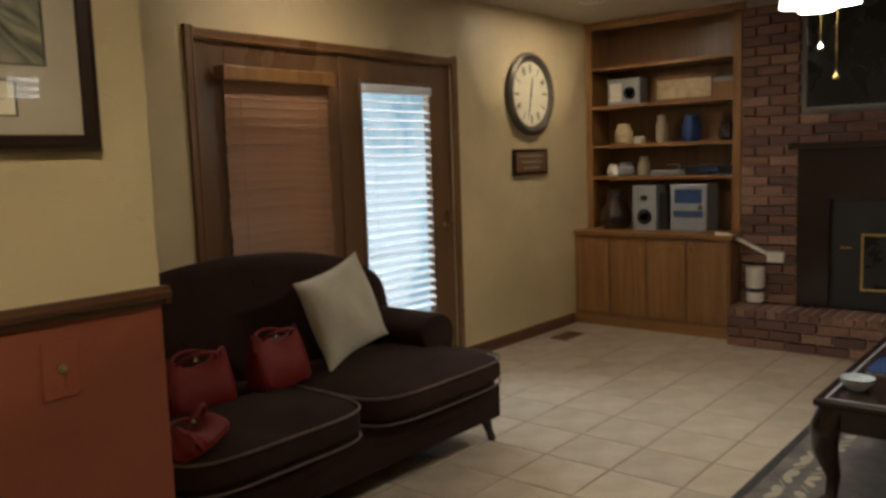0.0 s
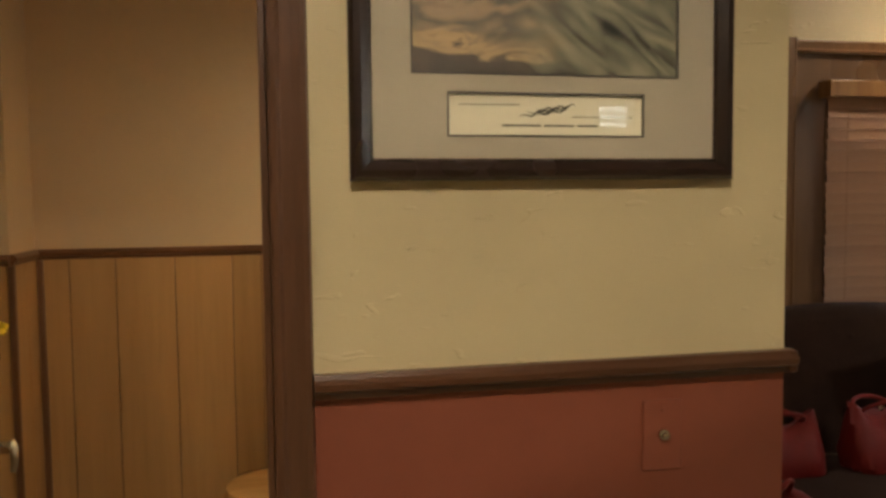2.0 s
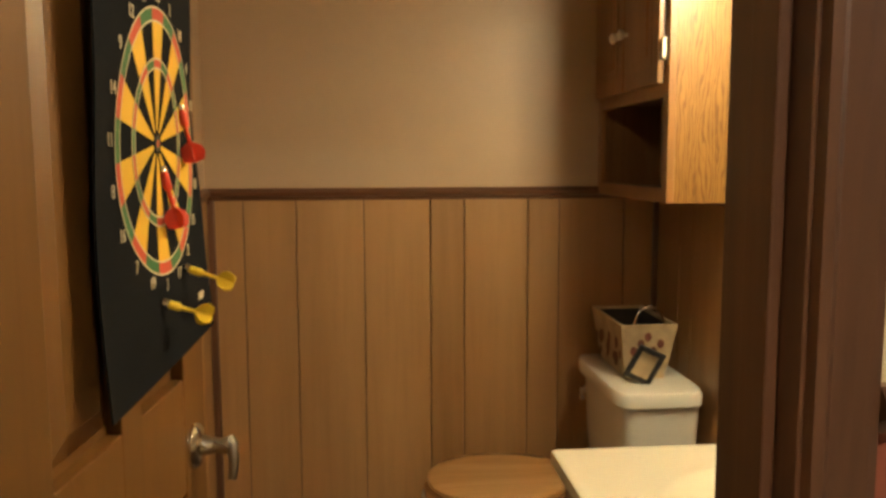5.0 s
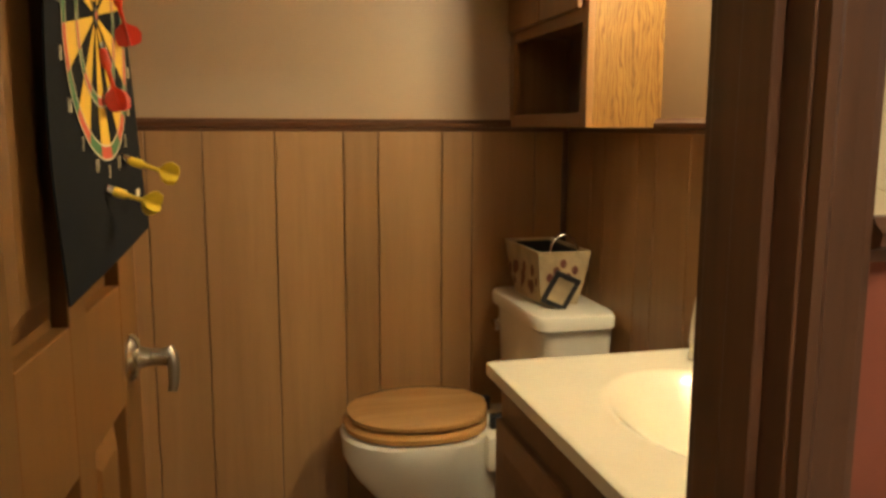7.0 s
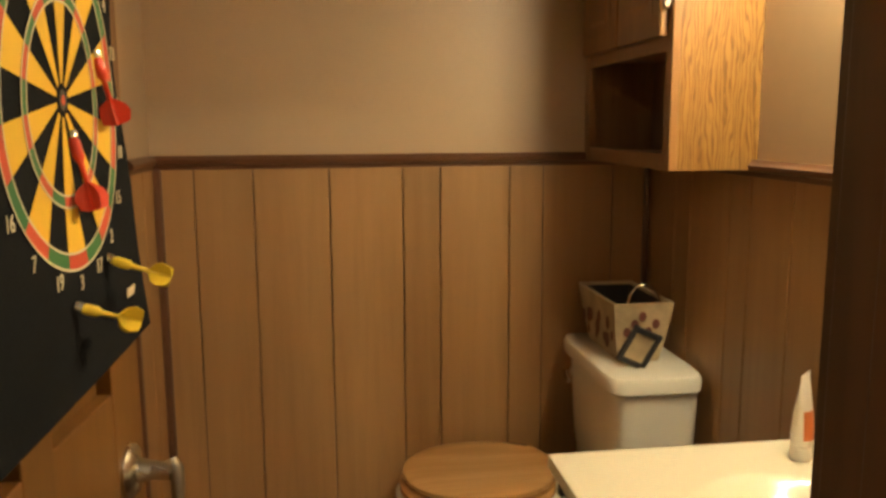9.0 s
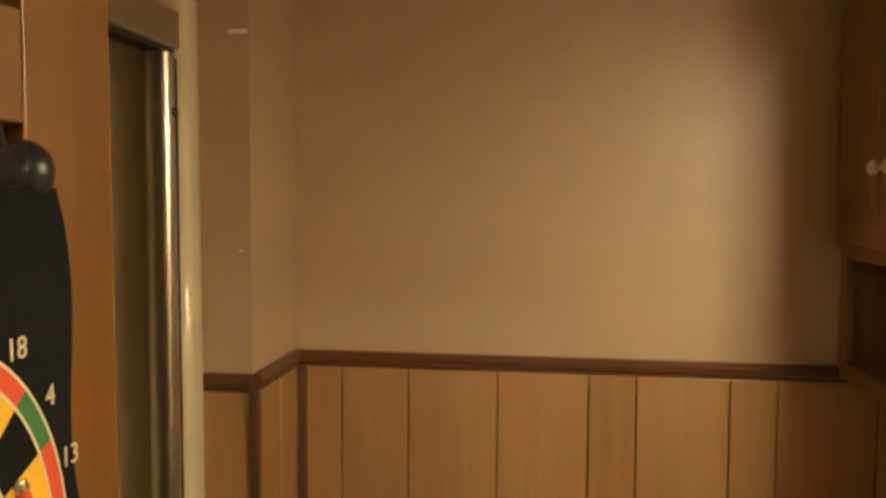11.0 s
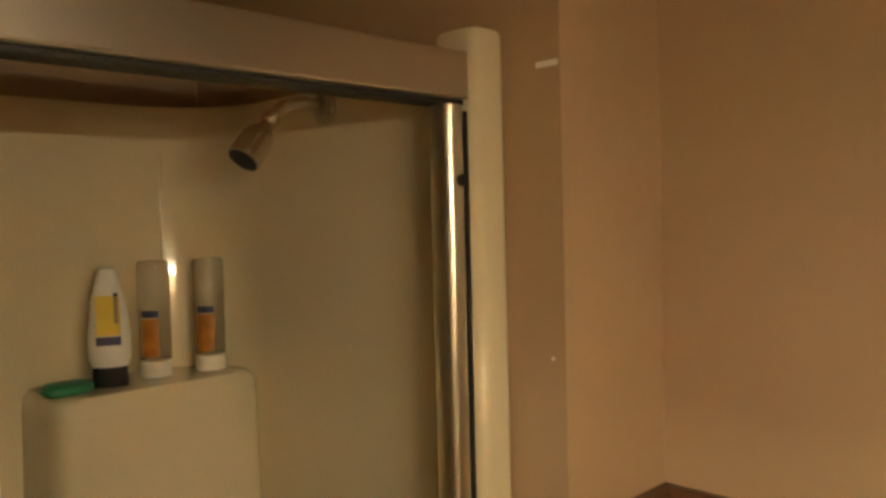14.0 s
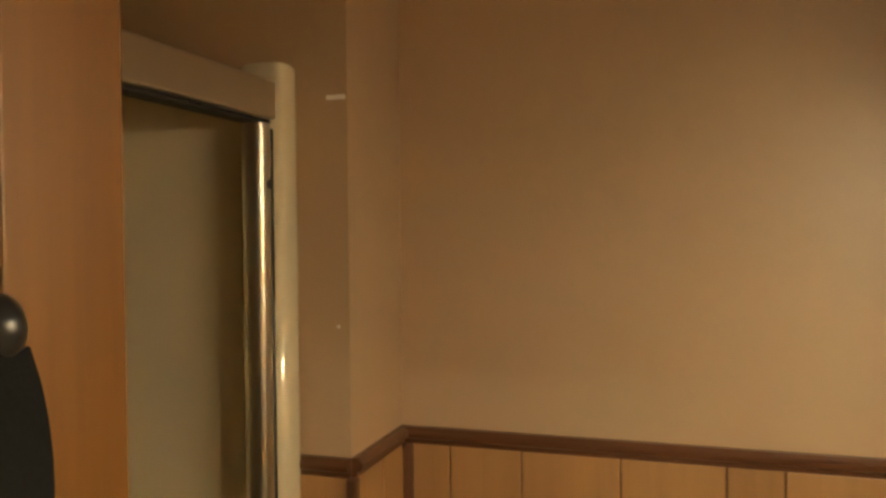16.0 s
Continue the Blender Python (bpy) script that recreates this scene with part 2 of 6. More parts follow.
M_BLIND = wood("wood_blind", (0.22, 0.105, 0.05), (0.32, 0.165, 0.085), 'X', 0.4)
M_BLINDW = plain("white_blind", (0.72, 0.74, 0.76), 0.5)
M_CHINA = plain("bone_china", (0.80, 0.74, 0.60), 0.12, vary=0.04, scale=3, grain=0, coat=0.5)
M_TOP = plain("cultured_marble", (0.82, 0.74, 0.55), 0.16, vary=0.05, scale=4, grain=0, coat=0.5)
M_SHOWER = plain("ivory_fibreglass", (0.67, 0.58, 0.395), 0.12, vary=0.05, scale=2, grain=0.0, coat=0.6)
M_CHROME = plain("chrome", (0.75, 0.74, 0.72), 0.12, 1.0, vary=0.06, grain=0.03)
M_ALU = plain("brushed_aluminium", (0.66, 0.62, 0.54), 0.30, 1.0, vary=0.05, scale=3, grain=0.0)
M_NICKEL = plain("satin_nickel", (0.60, 0.55, 0.44), 0.26, 1.0, grain=0.05)
M_BRASS = plain("brass", (0.62, 0.46, 0.18), 0.25, 1.0)
M_BLACK = plain("black_plastic", (0.012, 0.012, 0.013), 0.28, grain=0.05)
M_DARK = plain("soot_black", (0.012, 0.011, 0.012), 0.6)
M_MAT = cloth("black_felt", (0.005, 0.0055, 0.006), (0.009, 0.0095, 0.0105), 300, 0.95, 0.0)
M_YEL = plain("yellow_print", (0.72, 0.42, 0.025), 0.6)
M_REDP = plain("red_print", (0.52, 0.06, 0.02), 0.6)
M_GRN = plain("green_print", (0.03, 0.14, 0.035), 0.6)
M_WHITE = plain("white_print", (0.62, 0.52, 0.33), 0.6)
M_YPL = plain("yellow_plastic", (0.74, 0.52, 0.03), 0.35)
M_RPL = plain("red_plastic", (0.60, 0.045, 0.015), 0.35)
M_FCAS = wood("brown_casing", (0.15, 0.072, 0.030), (0.235, 0.118, 0.052), 'Z', 0.32, 5, 0.8)
M_BRONZE = plain("antique_bronze", (0.115, 0.095, 0.078), 0.35, 0.4, vary=0.25, scale=14, grain=0.3)
M_ORANGE = plain("orange_label", (0.60, 0.16, 0.04), 0.4)
M_FRAME = wood("espresso_frame", (0.014, 0.007, 0.006), (0.035, 0.016, 0.012), 'X', 0.25, coat=0.4)
M_MATB = plain("taupe_mount", (0.34, 0.29, 0.21), 0.9, vary=0.06, scale=8, grain=0.3)
M_PAPER = plain("cream_paper", (0.62, 0.56, 0.40), 0.9, vary=0.05)
M_INK = plain("ink", (0.05, 0.045, 0.04), 0.8)
M_ART = picture_mat()
M_GLASS = glass("clear_glass")
M_CLEAR = glass("clear_bottle", (0.84, 0.81, 0.74), 0.12)
M_CLEAR.node_tree.nodes["Principled BSDF"].inputs["Transmission Weight"].default_value = 0.88
M_PEWTER = plain("aged_nickel", (0.30, 0.265, 0.21), 0.3, 1.0, vary=0.2, grain=0.05)
M_SOFA = cloth("chocolate_velvet", (0.020, 0.009, 0.006), (0.034, 0.016, 0.011), 180, 0.95, 0.0)
M_PIPE = cloth("brown_piping", (0.085, 0.055, 0.042), (0.12, 0.08, 0.06), 300)
M_CREAM = cloth("cream_linen", (0.40, 0.36, 0.27), (0.52, 0.47, 0.37), 240)
M_BAG = plain("red_leather", (0.135, 0.009, 0.007), 0.6, vary=0.25, scale=12, grain=0.4)
M_BAG.node_tree.nodes["Principled BSDF"].inputs["Specular IOR Level"].default_value = 0.22
M_BRICK = brick_mat()
M_MORTAR = plain("mortar", (0.40, 0.36, 0.32), 0.95, vary=0.15, scale=30, grain=0.6)
M_TILE = tile_mat()
M_GROUT = plain("grout", (0.30, 0.22, 0.14), 0.9, vary=0.2, scale=20, grain=0.4)
M_OUT = outdoors()
M_OUT2 = glow("window_backdrop", (0.85, 0.95, 1.0), 6.0)
M_SILVER = plain("silver_plastic", (0.34, 0.36, 0.39), 0.35, 0.3)
M_BLUE = plain("blue_display", (0.03, 0.06, 0.16), 0.2)
M_WHITEP = plain("white_plastic", (0.78, 0.74, 0.66), 0.4)
M_CURT = cloth("white_curtain", (0.62, 0.58, 0.50), (0.72, 0.68, 0.60), 300)
M_FLOORB = plain("vinyl_floor", (0.20, 0.13, 0.08), 0.4, vary=0.2, scale=9)
M_RUG = cloth("patterned_rug", (0.035, 0.026, 0.022), (0.17, 0.13, 0.10), 60)
M_TABLE = wood("ebony_table", (0.012, 0.006, 0.005), (0.035, 0.017, 0.012), 'X', 0.2, coat=0.5)
M_LAMP = glow("frosted_shade", (1.0, 0.95, 0.85), 6.0)
M_BOX = plain("antique_decoupage", (0.46, 0.35, 0.20), 0.55, vary=0.35, scale=16)
M_ROSE = plain("faded_rose_print", (0.16, 0.055, 0.035), 0.6, vary=0.4, scale=40)
M_GREENS = plain("green_soap", (0.03, 0.22, 0.10), 0.35)
M_AMBER = plain("amber_gel", (0.40, 0.16, 0.02), 0.3, vary=0.4, scale=40)
M_NAVY = plain("navy_label", (0.02, 0.02, 0.09), 0.4)


# ---- mesh tools ----
def thing(name, at, label, category, group="", kind=""):
    ob = new(name)
    ob.location = at
    ob.empty_display_size = 0.05
    return tagged(ob, label, category, group, kind)


def link(name, me, material, parent=None, label=""):
    if material and not me.materials:
        me.materials.append(material)
    ob = new(name, me)
    if parent is not None:
        ob.parent = parent
        if parent.type == 'EMPTY':
            ob.matrix_parent_inverse = Matrix.Translation(-parent.location)
    if label:
        ob["label"] = label
    return ob


def part(name, bm, material, parent=None, label="", smooth=False):
    bmesh.ops.recalc_face_normals(bm, faces=bm.faces)
    me = bpy.data.meshes.new(name)
    bm.to_mesh(me)
    bm.free()
    if smooth:
        me.shade_smooth()
        me.set_sharp_from_angle(angle=radians(40))
    return link(name, me, material, parent, label)


def structure(name, bm, material, label, category, smooth=False):
    return tagged(part(name, bm, material, None, "", smooth), label, category, "", "structure")


def box(bm, x0, x1, y0, y1, z0, z1, bevel=0.0, seg=2):
    m = Matrix.LocRotScale(((x0 + x1) / 2, (y0 + y1) / 2, (z0 + z1) / 2), None, (abs(x1 - x0), abs(y1 - y0), abs(z1 - z0)))
    got = bmesh.ops.create_cube(bm, size=1, matrix=m)
    if bevel:
        vs = set(got["verts"])
        es = [e for e in bm.edges if e.verts[0] in vs and e.verts[1] in vs]
        bmesh.ops.bevel(bm, geom=es, offset=bevel, segments=seg, affect='EDGES', profile=0.5)
    return bm


def boxes(*spans, bevel=0.0):
    bm = bmesh.new()
    for s in spans:
        box(bm, *s, bevel=bevel)
    return bm


def loft(bm, rings, cap=True, closed=True):
    """Skin rings of equally many points."""
    vs = [[bm.verts.new(p) for p in r] for r in rings]
    n = len(rings[0])
    for a, b in zip(vs, vs[1:]):
        for i in range(n if closed else n - 1):
            bm.faces.new((a[i], a[(i + 1) % n], b[(i + 1) % n], b[i]))
    if cap:
        bm.faces.new(vs[0])
        bm.faces.new(vs[-1])
    return bm


def oval(cx, cy, z, rx, ry, n=32, power=2.0, back=None):
    """A level ring; with back, the +x half takes that radius."""
    pts = []
    for i in range(n):
        a = 2 * math.pi * i / n
        c, s = math.cos(a), math.sin(a)
        r = back if back is not None and c > 0 else rx
        pts.append((cx + r * math.copysign(abs(c) ** (2 / power), c), cy + ry * math.copysign(abs(s) ** (2 / power), s), z))
    return pts


def lathe(bm, profile, m=Matrix(), n=24):
    """Turn (radius, height) pairs round local z."""
    loft(bm, [[m @ Vector((r * math.cos(2 * math.pi * i / n), r * math.sin(2 * math.pi * i / n), h)) for i in range(n)] for r, h in profile])
    return bm


def tube(bm, pts, r, n=10):
    pts = [Vector(p) for p in pts]
    rings = []
    for i, p in enumerate(pts):
        d = (pts[min(i + 1, len(pts) - 1)] - pts[max(i - 1, 0)]).normalized()
        u = d.orthogonal().normalized() if i == 0 else (u - d * u.dot(d)).normalized()
        w = d.cross(u)
        rr = r[i] if isinstance(r, (list, tuple)) else r
        rings.append([p + (u * math.cos(2 * math.pi * k / n) + w * math.sin(2 * math.pi * k / n)) * rr for k in range(n)])
    loft(bm, rings)
    return bm


def sweep(bm, profile, a, b, out, up=(0, 0, 1)):
    """A moulding: profile (outwards, upwards) run from a to b."""
    a, b, out, up = Vector(a), Vector(b), Vector(out), Vector(up)
    loft(bm, [[e + out * o + up * h for o, h in profile] for e in (a, b)])
    return bm


def cushion(bm, x0, x1, y0, y1, z0, z1, puff=0.03, n=14, power=5):
    """A soft block: rounded in plan and domed above and below."""
    cx, cy, rx, ry = (x0 + x1) / 2, (y0 + y1) / 2, (x1 - x0) / 2, (y1 - y0) / 2
    rings = []
    for s, z in ((0.55, z0), (0.93, z0 + 0.01), (1.0, z0 + 0.04), (1.0, z1 - 0.04), (0.965, z1 - 0.01), (0.8, z1 + puff * 0.45), (0.45, z1 + puff * 0.9), (0.1, z1 + puff)):
        rings.append(oval(cx, cy, z, rx * s, ry * s, n * 4, power))
    return loft(bm, rings)


RAIL = ((0, -0.018), (0.010, -0.018), (0.012, -0.008), (0.020, -0.004), (0.022, 0.006), (0.016, 0.012), (0.012, 0.018), (0, 0.018))
CASING = ((0, 0), (0.016, 0.0), (0.018, 0.008), (0.014, 0.014), (0.016, 0.030), (0.019, 0.042), (0.018, 0.050), (0.008, 0.053), (0, 0.053))

# ---- structure ----
CEIL, YA, YAI, YB, YF = 2.50, 2.0, 2.12, 3.815, 3.94
XR, XC, XJ, YJ, XS = 0.50, 0.767, -0.865, 3.55, -1.0
XD0, XD1, DH = -0.692, -0.057, 2.04          # bathroom door opening
FX0, FX1, FZ = 2.16, 4.14, 2.04             # french doors

structure("wall_hall_right", boxes((XD1 + 0.031, XC, YA, YAI, 1.14, CEIL)), M_WALL, "cream hand-trowelled plaster wall with ridges", "wall")
structure("wainscot_hall", boxes((XD1 + 0.031, XC, YA, YAI, 0, 1.14)), M_RED, "terracotta painted lower wall below the chair rail", "wainscot")
structure("wall_hall_over_door", boxes((XD0 - 0.031, XD1 + 0.031, YA, YAI, DH + 0.031, CEIL)), M_WALL, "cream plaster wall over the bathroom door", "wall")
structure("wall_hall_left", boxes((-2.4, XD0 - 0.031, YA, YAI, 1.14, CEIL)), M_WALL, "cream hand-trowelled plaster wall", "wall")
structure("wainscot_hall_left", boxes((-2.4, XD0 - 0.031, YA, YAI, 0, 1.14)), M_RED, "terracotta painted lower wall", "wainscot")
structure("wall_return", boxes((XR + 0.012, XC, YAI, YF, 0, CEIL)), M_WALL2, "cream plaster partition beside the sofa", "wall")
structure("wall_french", boxes((XC, FX0, YF, YF + 0.16, 0, CEIL), (FX0, FX1, YF, YF + 0.16, FZ, CEIL), (FX1, 6.4, YF, YF + 0.16, 0, CEIL)),
          M_WALL2, "tan mottled plaster wall with french doors", "wall")
structure("wall_far", boxes((6.4, 6.55, -2.1, YF + 0.16, 0, CEIL)), M_WALL2, "tan plaster wall behind the fireplace", "wall")
structure("wall_back", boxes((-2.4, 2.10, -2.1, -1.96, 0, CEIL), (2.36, 6.4, -2.1, -1.96, 0, CEIL), (2.10, 2.36, -2.1, -1.96, 0, 1.90), (2.10, 2.36, -2.1, -1.96, 2.09, CEIL)),
          M_WALL, "cream plaster wall with a small high window", "wall")
structure("wall_left", boxes((-2.55, -2.4, -2.1, YAI, 0, CEIL)), M_WALL, "cream plaster wall", "wall")
structure("ceiling", boxes((-2.55, 6.55, -2.1, YF + 0.16, CEIL, CEIL + 0.1)), M_CEIL, "off-white textured ceiling", "ceiling")
structure("floor", boxes((-2.55, 6.55, -2.1, YF + 0.16, -0.1, -0.004)), M_GROUT, "tan grout bed under beige floor tiles", "floor")
structure("bath_floor", boxes((-1.9, XR, YAI, YB, -0.003, 0.006)), M_FLOORB, "dull brown bathroom floor", "floor")

# bathroom walls: paint above, panelling below
structure("wall_bath_back", boxes((XJ, XR, YB, YF, 0, CEIL)), M_BATH, "tan painted bathroom wall over wood wainscot", "wall")
structure("wall_bath_right", boxes((XR, XR + 0.012, YAI, YB, 0, CEIL)), M_BATH, "tan painted bathroom side wall", "wall")
structure("wall_bath_jog", boxes((-1.9, XJ, YJ, YF, 0, CEIL)), M_BATH, "tan painted boxed-out wall beside the shower", "wall")
structure("wall_bath_front", boxes((XD1 + 0.03, XR, YAI, YAI + 0.012, 0, CEIL), (-1.9, XD0 - 0.03, YAI, YAI + 0.012, 0, CEIL), (XD0 - 0.03, XD1 + 0.03, YAI, YAI + 0.012, DH + 0.03, CEIL)),
          M_BATH, "tan painted wall round the bathroom door", "wall")
structure("wall_shower_back", boxes((-2.0, -1.9, YAI, YF, 0, CEIL)), M_BATH, "tan painted wall above the shower", "wall")
structure("soffit", boxes((-1.9, -1.07, YAI + 0.012, YJ, 2.30, CEIL)), M_BATH, "tan painted soffit over the shower", "soffit")

RZ = 1.247
for nm, a, b, out, mt in (("chair_rail_back", (XJ + 0.0, YB, RZ), (XR, YB, RZ), (0, -1, 0), M_TRIMX), ("chair_rail_right", (XR, YAI + 0.012, RZ), (XR, YB, RZ), (-1, 0, 0), M_TRIMY),
                          ("chair_rail_jog_side", (XJ, YJ, RZ), (XJ, YB, RZ), (1, 0, 0), M_TRIMY), ("chair_rail_jog", (-1.06, YJ, RZ), (XJ, YJ, RZ), (0, -1, 0), M_TRIMX)):
    structure(nm, sweep(bmesh.new(), RAIL, a, b, out), mt, "dark stained wooden chair rail moulding", "chair rail")
structure("chair_rail_hall", sweep(bmesh.new(), [(o * 1.2, h * 1.02) for o, h in RAIL], (0.0, YA, 1.155), (XC + 0.012, YA, 1.155), (0, -1, 0)), M_TRIMX,
          "dark stained wooden chair rail on the hall wall", "chair rail", )
structure("chair_rail_hall_end", boxes((XC, XC + 0.014, YA - 0.02, YAI, 1.137, 1.173), bevel=0.003), M_TRIMX, "end of the dark stained chair rail", "chair rail")

# wainscot planks
structure("wainscot_backing", boxes((XJ, XR, YB - 0.004, YB, 0.08, 1.23), (XR - 0.004, XR, YAI + 0.012, YB - 0.004, 0.08, 1.23), (XJ, XJ + 0.004, YJ, YB - 0.004, 0.08, 1.23), (-1.06, XJ, YJ - 0.004, YJ, 0.08, 1.23)),
          M_TRIM, "dark grooves between the panelling boards", "wainscot")
wains = thing("wainscot_panelling", (0, YB, 0), "brown wood-grain panelling boards of uneven width", "panelling", "", "structure")


def plank(x0, x1, y0, y1, material):
    part("plank", boxes((x0, x1, y0, y1, 0.08, 1.229), bevel=0.002), material, wains)


JOINTS = (-0.862, -0.755, -0.603, -0.404, -0.207, -0.105, 0.089, 0.185, 0.385, 0.488)
for a, b in zip(JOINTS, JOINTS[1:]):
    plank(a + 0.0015, b - 0.0015, YB - 0.010, YB - 0.004, M_PANEL)
ys = (2.135, 2.28, 2.48, 2.58, 2.78, 2.88, 3.08, 3.24, 3.33, 3.53, 3.62, YB - 0.01)
for a, b in zip(ys, ys[1:]):
    plank(XR - 0.010, XR - 0.004, a + 0.0015, b - 0.0015, M_PANEL)
plank(XJ + 0.004, XJ + 0.010, YJ + 0.002, YJ + 0.13, M_PANEL)
plank(XJ + 0.004, XJ + 0.010, YJ + 0.134, YB - 0.012, M_PANEL)
plank(-1.06, XJ - 0.002, YJ - 0.010, YJ - 0.004, M_PANEL)
structure("panel_corner_trim", boxes((XJ + 0.010, XJ + 0.030, YB - 0.028, YB - 0.010, 0.08, 1.23), (XJ - 0.004, XJ + 0.016, YJ - 0.018, YJ + 0.004, 0.08, 1.23), (XR - 0.026, XR - 0.010, YB - 0.026, YB - 0.010, 0.08, 1.23), bevel=0.004),
          M_TRIM, "dark wooden corner beads of the panelling", "trim")
structure("baseboard_bath", boxes((XJ, XR, YB - 0.016, YB, 0.006, 0.085), (XR - 0.016, XR, YAI + 0.012, YB - 0.016, 0.006, 0.085), (XJ, XJ + 0.016, YJ, YB - 0.016, 0.006, 0.085), bevel=0.003),
          M_TRIMX, "dark stained bathroom baseboard", "baseboard")

# door frame of the bathroom
structure("door_jamb", boxes((XD1, XD1 + 0.032, YA - 0.002, YAI + 0.014, 0, DH + 0.03), (XD0 - 0.032, XD0, YA - 0.002, YAI + 0.014, 0, DH + 0.03), (XD0, XD1, YA - 0.002, YAI + 0.014, DH, DH + 0.03),
                             (XD1 - 0.012, XD1, YA + 0.03, YA + 0.075, 0, DH), bevel=0.002), M_TRIM, "dark stained wooden door jamb with stop", "door frame")
for nm, a, b, out, up in (("door_casing_right", (XD1 + 0.004, YA, 0), (XD1 + 0.004, YA, DH + 0.06), (0, -1, 0), (1, 0, 0)), ("door_casing_left", (XD0 - 0.004, YA, 0), (XD0 - 0.004, YA, DH + 0.06), (0, -1, 0), (-1, 0, 0)),
                          ("door_casing_top", (XD0, YA, DH), (XD1, YA, DH), (0, -1, 0), (0, 0, 1)),
                          ("door_casing_inside", (XD1 + 0.004, YAI + 0.012, 0), (XD1 + 0.004, YAI + 0.012, DH + 0.06), (0, 1, 0), (1, 0, 0))):
    structure(nm, sweep(bmesh.new(), CASING, a, b, out, up), M_TRIM if "top" not in nm else M_TRIMX, "dark stained moulded wooden door casing", "door casing")

# living room trims
BB = ((0, 0), (0.014, 0), (0.014, 0.065), (0.008, 0.08), (0, 0.085))
structure("baseboard_french", sweep(bmesh.new(), BB, (FX1 + 0.07, YF, 0), (5.70, YF, 0), (0, -1, 0)), M_TRIMX, "brown wooden baseboard under tan wall", "baseboard")
structure("baseboard_return", sweep(bmesh.new(), BB, (XC, YA, 0), (XC, YF, 0), (1, 0, 0)), M_TRIMY, "brown wooden baseboard", "baseboard")
for nm, a, b, up in (("french_casing_left", (FX0, YF, 0), (FX0, YF, FZ + 0.06), (-1, 0, 0)), ("french_casing_right", (FX1, YF, 0), (FX1, YF, FZ + 0.06), (1, 0, 0)), ("french_casing_top", (FX0, YF, FZ), (FX1, YF, FZ), (0, 0, 1))):
    structure(nm, sweep(bmesh.new(), CASING, a, b, (0, -1, 0), up), M_FCAS, "brown wooden moulded casing of the french doors", "door casing")


# ---- french doors ----
def french_leaf(name, x0, x1, gx0, gx1, label):
    leaf = thing(name, (x0, YF + 0.04, 0), label, "door", "french doors")
    y0, y1, gz0, gz1 = YF + 0.01, YF + 0.055, 0.40, 1.885
    part("stile", boxes((x0, gx0, y0, y1, 0.01, FZ), bevel=0.003), M_FDOOR, leaf)
    part("stile", boxes((gx1, x1, y0, y1, 0.01, FZ), bevel=0.003), M_FDOOR, leaf)
    part("top_rail", boxes((gx0, gx1, y0 + 0.001, y1 - 0.001, gz1, FZ)), M_FDOOR, leaf)
    part("bottom_rail", boxes((gx0, gx1, y0 + 0.001, y1 - 0.001, 0.01, gz0)), M_FDOOR, leaf)
    part("glazing_bead", boxes((gx0 - 0.02, gx0 + 0.004, y0 - 0.012, y0, gz0 - 0.02, gz1 + 0.02), (gx1 - 0.004, gx1 + 0.02, y0 - 0.012, y0, gz0 - 0.02, gz1 + 0.02),
                               (gx0 + 0.004, gx1 - 0.004, y0 - 0.012, y0, gz1 - 0.004, gz1 + 0.02), (gx0 + 0.004, gx1 - 0.004, y0 - 0.012, y0, gz0 - 0.02, gz0 + 0.004), bevel=0.003), M_FDOOR, leaf)
    pane = part("pane", boxes((gx0, gx1, y0 + 0.034, y0 + 0.038, gz0, gz1)), M_GLASS, leaf)
    pane.visible_shadow = False
    return leaf


french_leaf("french_door", FX0 + 0.005, 3.128, 2.34, 2.94, "brown wooden french door leaf with a closed wood blind")
leaf2 = french_leaf("french_door", 3.134, FX1 - 0.005, 3.29, 3.91, "brown wooden french door leaf with daylight glass")
part("astragal", boxes((3.105, 3.157, YF - 0.008, YF + 0.01, 0.01, FZ), bevel=0.004), M_FDOOR, leaf2)
knobp = part("handle_plate", boxes((4.03, 4.07, YF - 0.002, YF + 0.01, 0.93, 1.07), bevel=0.006), M_BRASS, leaf2, "aged brass plate")
part("lever", tube(bmesh.new(), [(4.05, YF, 0.99), (4.05, YF - 0.05, 0.99), (4.04, YF - 0.06, 0.99), (3.95, YF - 0.06, 0.985)], 0.009), M_BRASS, knobp, "aged brass lever")


def blind(name, x0, x1, z0, z1, y, step, tilt, material, label, depth=0.026):
    b = thing(name, ((x0 + x1) / 2, y, z1), label, "window blind")
    me = bpy.data.meshes.new("slat")
    bm = boxes((x0, x1, -depth, depth, -0.0015, 0.0015))
    bm.to_mesh(me)
    bm.free()
    k, z = 0, z1 - step
    while z > z0:
        s = link("slat", me, material, b)
        s.matrix_basis = pose(0, y, z, tilt + random.uniform(-2, 2), 0, random.uniform(-0.15, 0.15))
        z -= step
    part("headrail", boxes((x0 - 0.004, x1 + 0.004, y - 0.03, y + 0.022, z1 - 0.005, z1 + 0.045), bevel=0.003), material, b)
    for u in (0.12, 0.88):
        part("cord", tube(bmesh.new(), [(x0 + (x1 - x0) * u, y - depth - 0.001, z0), (x0 + (x1 - x0) * u, y - depth - 0.001, z1)], 0.0012, 6), material, b)
    return b


